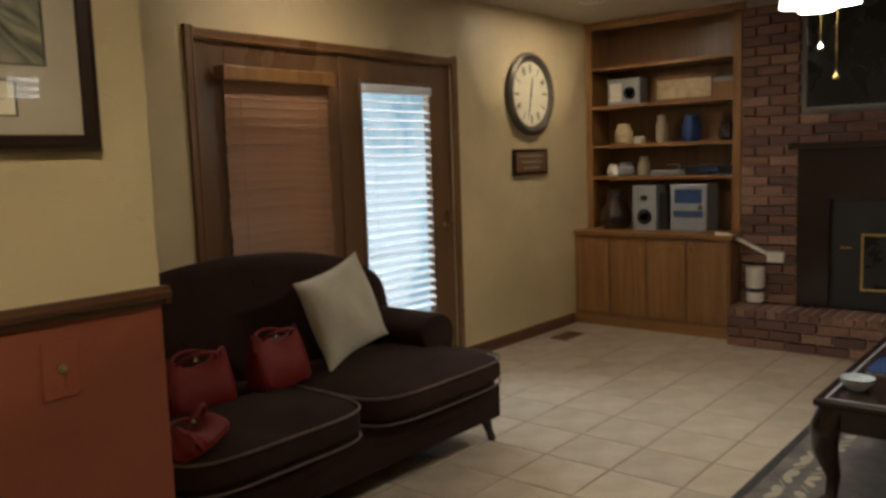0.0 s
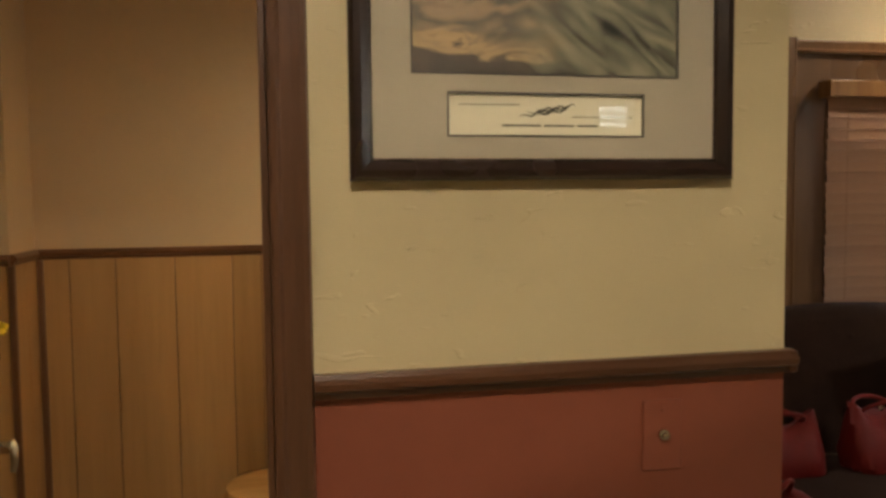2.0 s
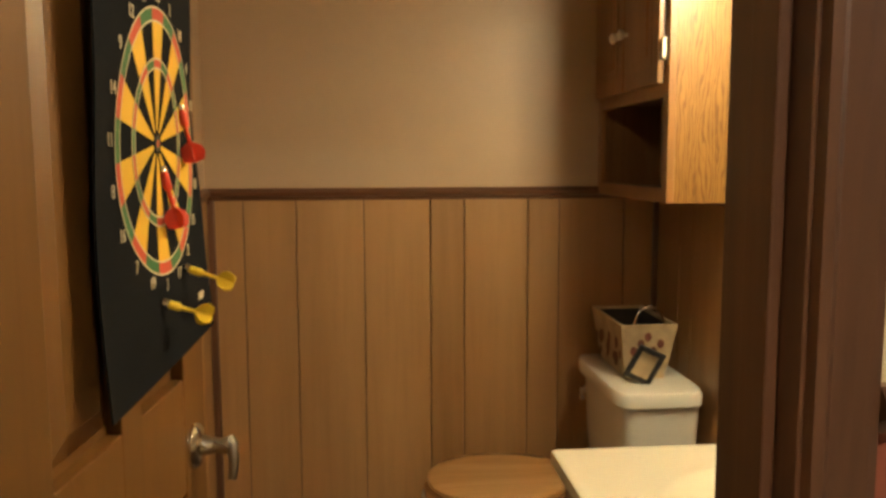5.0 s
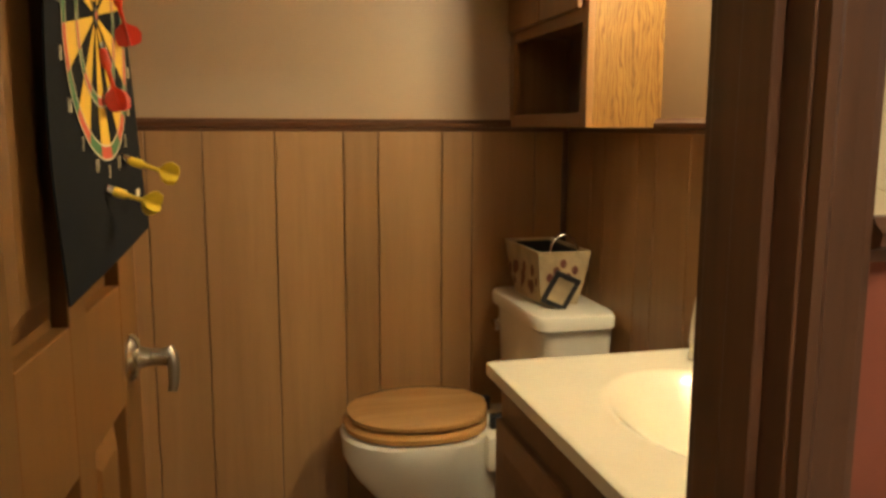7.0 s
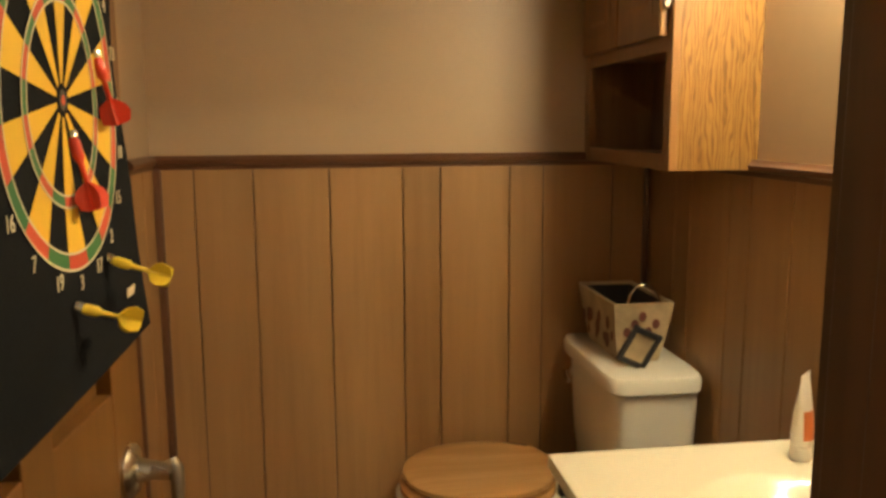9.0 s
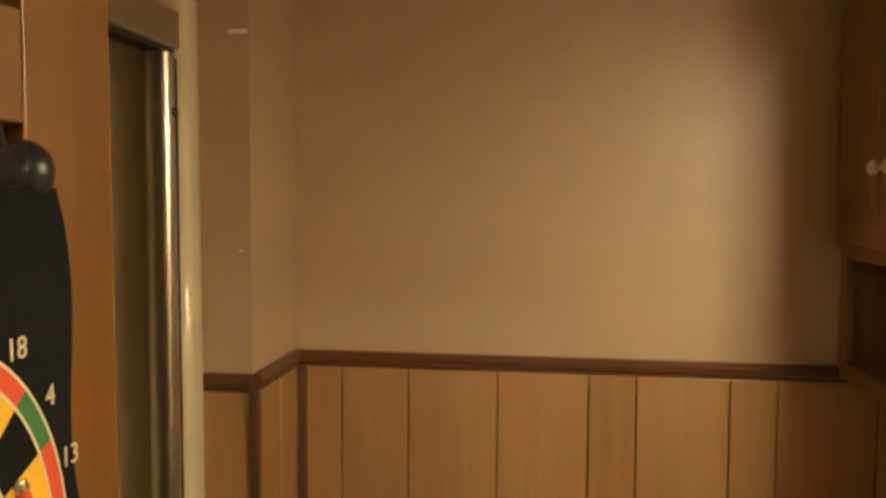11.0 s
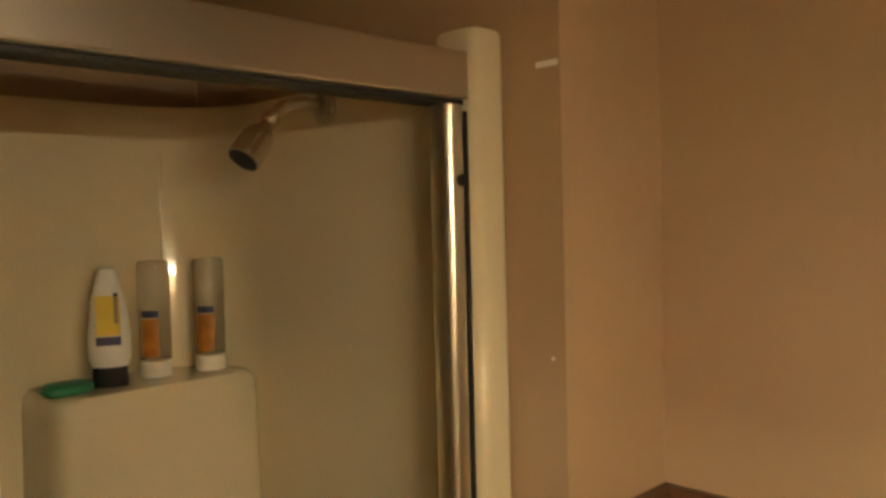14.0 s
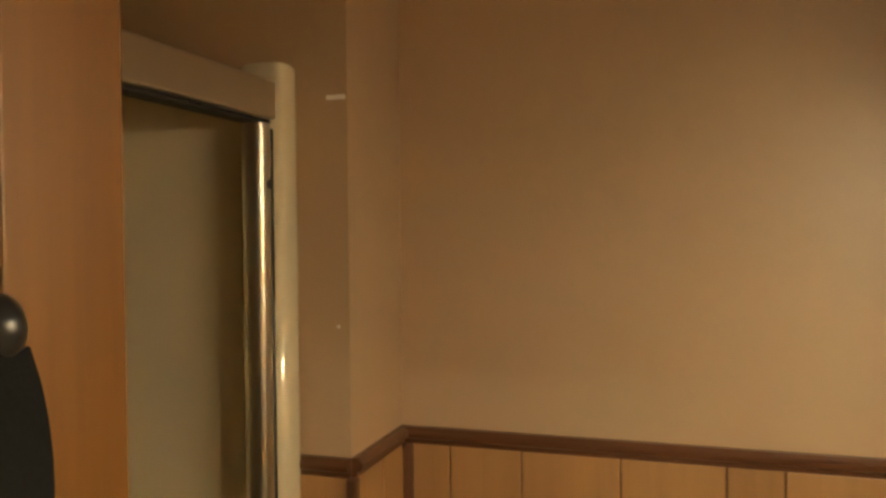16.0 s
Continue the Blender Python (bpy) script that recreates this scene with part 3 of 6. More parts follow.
wb = blind("wood_blind", 2.295, 2.985, 0.42, 1.87, YF - 0.035, 0.046, 74, M_BLIND, "closed brown wooden slat blind on the door")
part("valance", boxes((2.27, 3.005, YF - 0.085, YF - 0.066, 1.842, 1.912), (2.27, 2.285, YF - 0.066, YF - 0.004, 1.842, 1.912), (2.99, 3.005, YF - 0.066, YF - 0.004, 1.842, 1.912), bevel=0.004), M_OAK, wb, "light brown wooden valance")
blind("white_blind", 3.30, 3.90, 0.42, 1.83, YF + 0.005, 0.055, 26, M_BLINDW, "open white slat blind in bright daylight", 0.022)
structure("backdrop_outside", boxes((-0.5, 8.5, 7.0, 7.01, -1.0, 4.2)), M_OUT, "overexposed daylight outside the french doors", "backdrop")
structure("window_back", boxes((2.10, 2.36, -2.04, -2.036, 1.90, 2.09)), M_GLASS, "narrow window pane", "window").visible_shadow = False
structure("backdrop_back", boxes((1.6, 2.9, -2.6, -2.59, 0.5, 2.5)), M_OUT2, "overexposed daylight outside the narrow window", "backdrop")
blind("white_blind", 2.105, 2.355, 1.91, 2.04, -1.99, 0.05, 20, M_BLINDW, "open white slat blind in a small high window", 0.022)


# ---- ceiling fixtures ----
for cx, cy in CANS:
    c = thing("downlight", (cx, cy, CEIL), "white recessed ceiling downlight, lit; the hall pair is added, unseen", "ceiling light", "recessed downlights")
    part("trim_ring", lathe(bmesh.new(), ((0.070, -0.012), (0.072, -0.002), (0.095, -0.006), (0.097, 0.0), (0.07, 0.0)), Matrix.Translation((cx, cy, CEIL))), M_WHITEP, c, smooth=True)
FXC, FYC = 3.35, 1.41
fan = thing("fan_light", (FXC, FYC, CEIL), "ceiling fan light kit with frosted shades, lit, and pull chains", "ceiling fan")
part("rod", lathe(bmesh.new(), ((0.06, 0), (0.055, -0.05), (0.012, -0.07), (0.012, -0.2), (0.09, -0.22), (0.1, -0.32), (0.05, -0.36)), Matrix.Translation((FXC, FYC, CEIL))), M_BRASS, fan, smooth=True)
for k in range(3):
    a = radians(120 * k + 20)
    m = Matrix.Translation((FXC + 0.09 * math.cos(a), FYC + 0.09 * math.sin(a), 2.055))
    part("shade", lathe(bmesh.new(), ((0.02, 0.04), (0.04, 0.02), (0.062, -0.04), (0.07, -0.09), (0.066, -0.09), (0.058, -0.04), (0.036, 0.016), (0.018, 0.034)), m), M_LAMP, fan, "frosted glass shade, lit", True)
for dx, dy, z0, mt in ((0.0, -0.01, 1.82, M_CHROME), (0.0, -0.07, 1.70, M_BRASS)):
    ch = part("pull_chain", tube(bmesh.new(), [(FXC + dx, FYC + dy, 2.15), (FXC + dx, FYC + dy, z0)], 0.0018, 6), M_BRASS, fan)
    part("chain_pull", lathe(bmesh.new(), ((0.003, 0.012), (0.006, 0.0), (0.014, -0.012), (0.012, -0.022), (0.004, -0.024)), Matrix.Translation((FXC + dx, FYC + dy, z0))), mt, ch, smooth=True)


# ---- bathroom door with the hanging dart mat ----
DX, DY0, DY1 = -0.690, 2.09, 2.692
door = thing("bathroom_door", (DX, DY0, 0), "honey-stained six-panel wooden door standing open", "door")
part("stile", boxes((DX - 0.035, DX, DY0, DY0 + 0.10, 0.012, 2.03), bevel=0.002), M_DOOR, door)
part("stile", boxes((DX - 0.035, DX, DY1 - 0.10, DY1, 0.012, 2.03), bevel=0.002), M_DOOR, door)
part("mullion", boxes((DX - 0.035, DX, 2.358, 2.425, 0.22, 1.93), bevel=0.002), M_DOOR, door)
for z0, z1 in ((0.012, 0.22), (0.86, 1.03), (1.66, 1.74), (1.93, 2.03)):
    part("rail", boxes((DX - 0.0345, DX - 0.0005, DY0 + 0.10, DY1 - 0.10, z0, z1), bevel=0.002), M_DOOR, door)
for y0, y1 in ((DY0 + 0.10, 2.358), (2.425, DY1 - 0.10)):
    for z0, z1 in ((0.22, 0.86), (1.03, 1.66), (1.74, 1.93)):
        bm = bmesh.new()
        x = DX - 0.018
        loft(bm, [[(x - 0.006, y0, z0), (x - 0.006, y1, z0), (x - 0.006, y1, z1), (x - 0.006, y0, z1)],
                  [(x, y0, z0), (x, y1, z0), (x, y1, z1), (x, y0, z1)],
                  [(x + 0.001, y0 + 0.012, z0 + 0.012), (x + 0.001, y1 - 0.012, z0 + 0.012), (x + 0.001, y1 - 0.012, z1 - 0.012), (x + 0.001, y0 + 0.012, z1 - 0.012)],
                  [(x + 0.013, y0 + 0.042, z0 + 0.042), (x + 0.013, y1 - 0.042, z0 + 0.042), (x + 0.013, y1 - 0.042, z1 - 0.042), (x + 0.013, y0 + 0.042, z1 - 0.042)]])
        part("raised_panel", bm, M_DOOR, door)
KY, KZ = 2.632, 0.916
hm = Matrix.Translation((DX, KY, KZ)) @ Euler((0, radians(90), 0)).to_matrix().to_4x4()
hd = part("handle_rose", lathe(bmesh.new(), ((0.034, 0), (0.034, 0.004), (0.028, 0.010), (0.016, 0.013), (0.012, 0.03), (0.013, 0.052), (0.004, 0.056)), hm), M_NICKEL, door, "satin nickel rose", True)
part("lever", tube(bmesh.new(), [(DX + 0.050, KY + 0.004, KZ + 0.012), (DX + 0.056, KY + 0.002, KZ), (DX + 0.060, KY - 0.004, KZ - 0.020), (DX + 0.060, KY - 0.010, KZ - 0.036), (DX + 0.058, KY - 0.014, KZ - 0.048)],
                   [0.008, 0.010, 0.008, 0.007, 0.006], 12), M_PEWTER, hd, "satin nickel lever", True)
for hz in (0.25, 1.02, 1.80):
    part("door_hinge", tube(bmesh.new(), [(DX + 0.004, DY0 - 0.004, hz - 0.045), (DX + 0.004, DY0 - 0.004, hz + 0.045)], 0.006), M_BRASS, door)

door.rotation_euler = (0, 0, radians(-4.0))

MX, MY0, MY1, MZ0, MZ1 = -0.640, 2.262, 2.632, 1.072, 1.615
BY, BZ, BR, SQ = 2.452, 1.366, 0.162, 0.87
mat = thing("dart_mat", (MX, (MY0 + MY1) / 2, MZ1), "black roll-up magnetic dart mat hanging on the door", "dartboard")


def mat_x(y, z):
    """The hanging felt: curls a little and lifts at its lower corner."""
    u, v = (y - MY0) / (MY1 - MY0), (MZ1 - z) / (MZ1 - MZ0)
    return MX + 0.07 * (y - 2.45) + 0.004 * math.sin(7 * v + 2 * u) + 0.006 * max(0, v - 0.6) ** 2 * 6 * (0.3 + u)


bm = bmesh.new()
rings = []
for j in range(25):
    z = MZ1 - (MZ1 - MZ0) * j / 24
    right = 2.582 + 0.056 * (j / 24) ** 0.75 + 0.005 * math.sin(j * 0.55)
    row = [Vector((0, MY0 + (right - MY0) * i / 14, z + 0.03 * (i / 14) * (j / 24) ** 2)) for i in range(15)]
    rings.append([(mat_x(p.y, p.z), p.y, p.z) for p in row] + [(mat_x(p.y, p.z) - 0.0025, p.y, p.z) for p in reversed(row)])
loft(bm, rings)
felt = part("felt", bm, M_MAT, mat, "", True)
rm = Matrix.Translation((MX - 0.027, MY0 - 0.035, 1.626)) @ Matrix.Rotation(radians(-4), 4, 'Z') @ Euler((radians(-90), 0, 0)).to_matrix().to_4x4()
L = 0.346
part("roller", lathe(bmesh.new(), ((0.014, 0.0), (0.015, 0.005), (0.015, L - 0.005), (0.014, L)), rm), M_BLACK, mat, "glossy black roller", True)
for h0 in (-0.012, L - 0.018):
    part("end_cap", lathe(bmesh.new(), ((0.004, h0), (0.014, h0 + 0.002), (0.0195, h0 + 0.007), (0.0215, h0 + 0.013), (0.0215, h0 + 0.018), (0.0195, h0 + 0.024), (0.014, h0 + 0.029), (0.004, h0 + 0.031)), rm), M_BLACK, mat, "glossy black knob", True)
top = Vector((DX + 0.034, (MY0 + MY1) / 2, 1.96))
for yy in (MY0 + 0.03, 2.555):
    part("cord", tube(bmesh.new(), [(MX - 0.012 + 0.07 * (yy - 2.45), yy, 1.640), (DX + 0.036, (yy + top.y) / 2, 1.79), top], 0.0025, 6), M_BLACK, mat)


def on_mat(y, z, lift):
    return (mat_x(y, z) + lift, y, z)


def sector(bm, r0, r1, a0, a1, lift, n=4):
    inner = [on_mat(BY + SQ * r0 * math.sin(a0 + (a1 - a0) * k / n), BZ + r0 * math.cos(a0 + (a1 - a0) * k / n), lift) for k in range(n + 1)]
    outer = [on_mat(BY + SQ * r1 * math.sin(a0 + (a1 - a0) * k / n), BZ + r1 * math.cos(a0 + (a1 - a0) * k / n), lift) for k in range(n + 1)]
    vi, vo = [bm.verts.new(p) for p in inner], [bm.verts.new(p) for p in outer]
    for k in range(n):
        bm.faces.new((vi[k], vi[k + 1], vo[k + 1], vo[k]))


STEP = 2 * math.pi / 20
for k in range(20):
    a0, a1 = (k - 0.5) * STEP, (k + 0.5) * STEP
    if k % 2 == 0:
        bm = bmesh.new()
        sector(bm, 0.016, BR * 0.555, a0, a1, 0.0012)
        part("bed_segment", bm, M_YEL, felt)
        bm = bmesh.new()
        sector(bm, BR * 0.635, BR * 0.90, a0, a1, 0.0012)
        part("bed_segment", bm, M_YEL, felt)
    bm = bmesh.new()
    sector(bm, BR * 0.565, BR * 0.625, a0, a1, 0.0014)
    part("ring_segment", bm, M_REDP if k % 2 == 0 else M_GRN, felt)
    bm = bmesh.new()
    sector(bm, BR * 0.905, BR * 0.995, a0, a1, 0.0014)
    part("ring_segment", bm, M_REDP if k % 2 == 0 else M_GRN, felt)
bm = bmesh.new()
for r in (BR * 0.56, BR * 0.63, BR * 0.9025, BR):
    for k in range(20):
        sector(bm, r - 0.0012, r + 0.0012, k * STEP, (k + 1) * STEP, 0.0018)
part("wire_print", bm, M_WHITE, felt)
bm = bmesh.new()
for k in range(20):
    sector(bm, 0.005, 0.010, k * STEP, (k + 1) * STEP, 0.0020, 2)
part("bull_ring", bm, M_INK, felt)
bm = bmesh.new()
for k in range(20):
    sector(bm, 0.0001, 0.005, k * STEP, (k + 1) * STEP, 0.0022, 1)
part("bullseye", bm, M_REDP, felt)


def lettering(name, text, size, m, material, parent, thick=0.0004):
    cu = bpy.data.curves.new(name, 'FONT')
    cu.body, cu.size, cu.align_x, cu.align_y, cu.extrude = text, size, 'CENTER', 'CENTER', thick
    tmp = bpy.data.objects.new(name, cu)
    me = bpy.data.meshes.new_from_object(tmp)
    bpy.data.objects.remove(tmp)
    me.transform(m)
    return link(name, me, material, parent)


FACE = Matrix(((0, 0, 1, 0), (1, 0, 0, 0), (0, 1, 0, 0), (0, 0, 0, 1)))   # letters stand in the mat's plane, read from the room
for k, t in enumerate("20 1 18 4 13 6 10 15 2 17 3 19 7 16 8 11 14 9 12 5".split()):
    a = k * STEP
    y, z = BY + SQ * (BR + 0.0145) * math.sin(a), BZ + (BR + 0.0145) * math.cos(a)
    lettering("score_number", t, 0.021, Matrix.Translation(on_mat(y, z, 0.0015)) @ FACE, M_WHITE, felt)
part("maker_mark", boxes((mat_x(2.58, 1.15), mat_x(2.58, 1.15) + 0.001, 2.565, 2.605, 1.150, 1.160)), M_WHITE, felt, "small pale mark")


def dart(tip, tail, material, label):
    tip, tail = Vector(tip), Vector(tail)
    d = thing("dart", tip, label, "dart", "magnetic darts")
    ax = (tail - tip).normalized()
    Ld = (tail - tip).length
    m = Matrix.Translation(tip) @ ax.to_track_quat('Z', 'Y').to_matrix().to_4x4()
    part("magnet_tip", lathe(bmesh.new(), ((0.0055, 0), (0.006, 0.002), (0.006, 0.007), (0.003, 0.008)), m, 14), M_CHROME, d, "metal magnet tip", True)
    part("barrel", lathe(bmesh.new(), ((0.003, 0.007), (0.0055, 0.010), (0.0055, Ld * 0.34), (0.0028, Ld * 0.40), (0.0022, Ld * 0.75), (0.0022, Ld * 0.98)), m, 12), material, d, "", True)
    for k in range(2):
        bm = bmesh.new()
        r = m @ Matrix.Rotation(radians(90 * k + 30), 4, 'Z')
        pr = [(-0.002, 0.64), (-0.014, 0.74), (-0.0175, 0.84), (-0.014, 0.97), (-0.006, 1.0), (0.006, 1.0), (0.014, 0.97), (0.0175, 0.84), (0.014, 0.74), (0.002, 0.64)]
        loft(bm, [[r @ Vector((x, s, h * Ld)) for x, h in pr] for s in (-0.0006, 0.0006)])
        part("flight", bm, material, d)
    return d


dart(on_mat(2.545, 1.420, 0.001), (MX + 0.020, 2.558, 1.343), M_RPL, "red plastic magnetic dart drooping from the board")
dart(on_mat(2.468, 1.337, 0.001), (MX + 0.018, 2.462, 1.260), M_RPL, "red plastic magnetic dart drooping below the bullseye")
dart(on_mat(2.521, 1.203, 0.001), (MX + 0.074, 2.519, 1.180), M_YPL, "yellow plastic magnetic dart sticking out of the mat")
dart(on_mat(2.427, 1.172, 0.001), (MX + 0.058, 2.446, 1.150), M_YPL, "yellow plastic magnetic dart below the board")


# ---- framed print on the hall wall ----
pic = thing("framed_print", (0.36, YA, 1.45), "framed landscape print with taupe mount in dark espresso frame", "picture")
PX0, PX1, PZ0, PZ1 = 0.057, 0.660, 1.452, 2.02
FR = ((0, 0), (0.016, 0), (0.024, 0.006), (0.026, 0.016), (0.018, 0.028), (0.012, 0.033), (0, 0.033))
for nm, a, b, up in (("frame_bottom", (PX0, YA, PZ0), (PX1, YA, PZ0), (0, 0, 1)), ("frame_top", (PX0, YA, PZ1), (PX1, YA, PZ1), (0, 0, -1)),
                     ("frame_side", (PX0, YA, PZ0), (PX0, YA, PZ1), (1, 0, 0)), ("frame_side", (PX1, YA, PZ0), (PX1, YA, PZ1), (-1, 0, 0))):
    along = (Vector(b) - Vector(a)).normalized()
    bm = bmesh.new()
    loft(bm, [[Vector(e) + along * (s * h) + Vector((0, -o, 0)) + Vector(up) * h for o, h in FR] for e, s in ((a, 1), (b, -1))])
    part(nm, bm, M_FRAME, pic)
AX0, AX1, AZ0, AZ1 = 0.150, 0.565, 1.611, 1.93
QX0, QX1, QZ0, QZ1 = 0.203, 0.508, 1.520, 1.580
my = YA - 0.010
part("mount", boxes((PX0 + 0.03, AX0, my, my + 0.004, PZ0 + 0.03, PZ1 - 0.03), (AX1, PX1 - 0.03, my, my + 0.004, PZ0 + 0.03, PZ1 - 0.03), (AX0, AX1, my, my + 0.004, AZ1, PZ1 - 0.03),
                    (AX0, AX1, my, my + 0.004, QZ1, AZ0), (AX0, QX0, my, my + 0.004, QZ0, QZ1), (QX1, AX1, my, my + 0.004, QZ0, QZ1), (AX0, AX1, my, my + 0.004, PZ0 + 0.03, QZ0)), M_MATB, pic, "taupe card mount")
part("print", boxes((AX0, AX1, my + 0.004, my + 0.006, AZ0, AZ1)), M_ART, pic, "soft painted country landscape")
cert = part("title_card", boxes((QX0, QX1, my + 0.0035, my + 0.006, QZ0, QZ1)), M_PAPER, pic, "cream title card")
for x0, x1, z, h in ((0.218, 0.312, 1.5645, 0.0011), (0.395, 0.492, 1.5470, 0.0011), (0.285, 0.345, 1.5330, 0.0026), (0.350, 0.398, 1.5330, 0.0026), (0.403, 0.436, 1.5330, 0.0026)):
    part("text_bar", boxes((x0, x1, my + 0.0028, my + 0.0034, z, z + h)), M_INK, cert)
for k, (x0, ln, z0) in enumerate(((0.312, 0.075, 1.548), (0.322, 0.070, 1.5525), (0.338, 0.062, 1.5560))):
    part("flourish", tube(bmesh.new(), [(x0 + ln * i / 12, my + 0.003, z0 + 0.010 * i / 12 + 0.0025 * math.sin(i * 1.7 + k)) for i in range(13)], [0.0005 + 0.0009 * math.sin(math.pi * i / 12) for i in range(13)], 6), M_INK, cert)
bead = ((AX0, AX1, AZ0, AZ1), (QX0, QX1, QZ0, QZ1))
for x0, x1, z0, z1 in bead:
    part("inner_bead", boxes((x0 - 0.003, x0, my - 0.001, my + 0.003, z0 - 0.003, z1 + 0.003), (x1, x1 + 0.003, my - 0.001, my + 0.003, z0 - 0.003, z1 + 0.003), (x0, x1, my - 0.001, my + 0.003, z0 - 0.003, z0), (x0, x1, my - 0.001, my + 0.003, z1, z1 + 0.003)), M_INK, pic)
gl = part("glazing", boxes((PX0 + 0.028, PX1 - 0.028, my - 0.005, my - 0.003, PZ0 + 0.028, PZ1 - 0.028)), M_GLASS, pic, "picture glass")
gl.visible_shadow = False
plate = thing("wall_plate", (0.549, YA, 1.045), "terracotta-painted blank wall plate with a small metal jack", "wall plate")
part("cover", boxes((0.515, 0.583, YA - 0.005, YA, 0.988, 1.102), bevel=0.003), M_RED, plate, "painted-over cover plate")
jack = part("jack", lathe(bmesh.new(), ((0.0085, 0), (0.0085, 0.006), (0.0055, 0.007), (0.0055, 0.014), (0.002, 0.015)), Matrix.Translation((0.549, YA - 0.005, 1.047)) @ Euler((radians(90), 0, 0)).to_matrix().to_4x4(), 16), M_NICKEL, plate, "small nickel cable jack", True)
for z in (1.003, 1.087):
    part("screw", lathe(bmesh.new(), ((0.0035, 0), (0.003, 0.0012), (0.001, 0.0015)), Matrix.Translation((0.549, YA - 0.005, z)) @ Euler((radians(90), 0, 0)).to_matrix().to_4x4(), 10), M_RED, plate)


# ---- toilet ----
toilet = thing("toilet", (0.1, 3.575, 0), "bone-coloured toilet with a varnished wooden seat, lid closed", "toilet")
TY = 3.575
bm = bmesh.new()
loft(bm, [oval(cx, TY, z, rx, ry, 40, 2.3, bk) for cx, z, rx, ry, bk in ((0.06, 0.006, 0.15, 0.105, 0.24), (0.06, 0.03, 0.148, 0.10, 0.24), (0.04, 0.12, 0.14, 0.095, 0.24), (0.02, 0.20, 0.17, 0.12, 0.22),
          (-0.01, 0.29, 0.215, 0.16, 0.19), (-0.02, 0.35, 0.232, 0.178, 0.18), (-0.02, 0.402, 0.234, 0.182, 0.18), (-0.02, 0.412, 0.226, 0.175, 0.17))])
part("bowl", bm, M_CHINA, toilet, "bone china bowl", True)
part("deck", boxes((0.13, 0.36, TY - 0.14, TY + 0.14, 0.30, 0.408), bevel=0.02), M_CHINA, toilet, "", True)
for nm, z, dz, grow in (("seat", 0.415, 0.025, 0.0), ("lid", 0.447, 0.021, -0.010)):
    bm = bmesh.new()
    loft(bm, [oval(-0.03, TY, z + h, 0.214 + grow + g, 0.180 + grow + g, 48, 2.25, 0.190) for h, g in ((0, -0.008), (0.004, 0), (dz * 0.7, 0), (dz, -0.01), (dz + 0.003, -0.05))])
    part(nm, bm, M_SEAT, toilet, "varnished oak " + nm, True)
for dy in (-0.075, 0.075):
    part("seat_hinge", boxes((0.155, 0.20, TY + dy - 0.014, TY + dy + 0.014, 0.408, 0.450), bevel=0.006), M_DARK, toilet, "dark hinge block")
bm = bmesh.new()
loft(bm, [oval(0.362, TY + 0.003, z, 0.110 + g, 0.212 + g, 48, 7) for z, g in ((0.385, -0.03), (0.40, -0.016), (0.55, -0.006), (0.712, 0.0))])
part("tank", bm, M_CHINA, toilet, "bone china cistern", True)
bm = bmesh.new()
loft(bm, [oval(0.355, TY + 0.003, z, 0.120 + g, 0.224 + g, 48, 7) for z, g in ((0.709, -0.006), (0.714, 0), (0.742, 0.001), (0.751, -0.004), (0.754, -0.02))])
part("tank_lid", bm, M_CHINA, toilet, "bone china cistern lid", True)
fl = part("flush_lever", tube(bmesh.new(), [(0.256, TY + 0.165, 0.655), (0.236, TY + 0.165, 0.655), (0.232, TY + 0.14, 0.652), (0.232, TY + 0.11, 0.646)], 0.007, 10), M_CHROME, toilet, "chrome flush lever", True)
part("lever_boss", lathe(bmesh.new(), ((0.014, 0), (0.014, 0.006), (0.008, 0.012)), Matrix.Translation((0.255, TY + 0.165, 0.655)) @ Euler((0, radians(-90), 0)).to_matrix().to_4x4(), 16), M_CHROME, fl, "", True)

planter = thing("trinket_box", (0.35, 3.6, 0.754), "flared antique-style box with faded floral print", "decorative box")
bm = bmesh.new()


def flare(z, gx, gy, inset=0.0):
    x0, x1, y0, y1 = 0.300 - gx + inset, 0.402 + gx - inset, 3.490 - gy + inset, 3.725 + gy - inset
    return [(x0, y0, z), (x1, y0, z), (x1, y1, z), (x0, y1, z)]


loft(bm, [flare(0.755, 0, 0), flare(0.81, 0.012, 0.010), flare(0.908, 0.026, 0.028), flare(0.908, 0.026, 0.028, 0.008), flare(0.81, 0.012, 0.010, 0.008), flare(0.765, 0, 0, 0.008)])
part("body", bm, M_BOX, planter, "cream crackled body with brown print")
# black sheets inside the box carry its inner shade as colour
part("shaded_inside", loft(bmesh.new(), [flare(0.767, 0, 0, 0.0085), flare(0.81, 0.012, 0.010, 0.0085), flare(0.900, 0.0245, 0.026, 0.0085)], False), M_DARK, planter, "inner face darkened for the shade inside")
part("shaded_bottom", boxes((0.309, 0.393, 3.50, 3.715, 0.7655, 0.775)), M_DARK, planter, "inner face darkened for the shade inside")
bm = bmesh.new()
for k in range(11):
    y = 3.50 + 0.022 * k
    z = 0.82 + 0.03 * math.sin(k * 1.9)
    gx = 0.012 * (z - 0.755) / 0.055 if z < 0.81 else 0.012 + 0.014 * (z - 0.81) / 0.098
    x = 0.300 - gx - 0.003
    r = 0.010 + 0.004 * (k % 3)
    bm.faces.new([bm.verts.new((x, y + r * math.cos(a), z + r * math.sin(a) * 1.3)) for a in [2 * math.pi * i / 9 for i in range(9)]])
part("floral_print", bm, M_ROSE, planter, "faded rose print")
bm = bmesh.new()
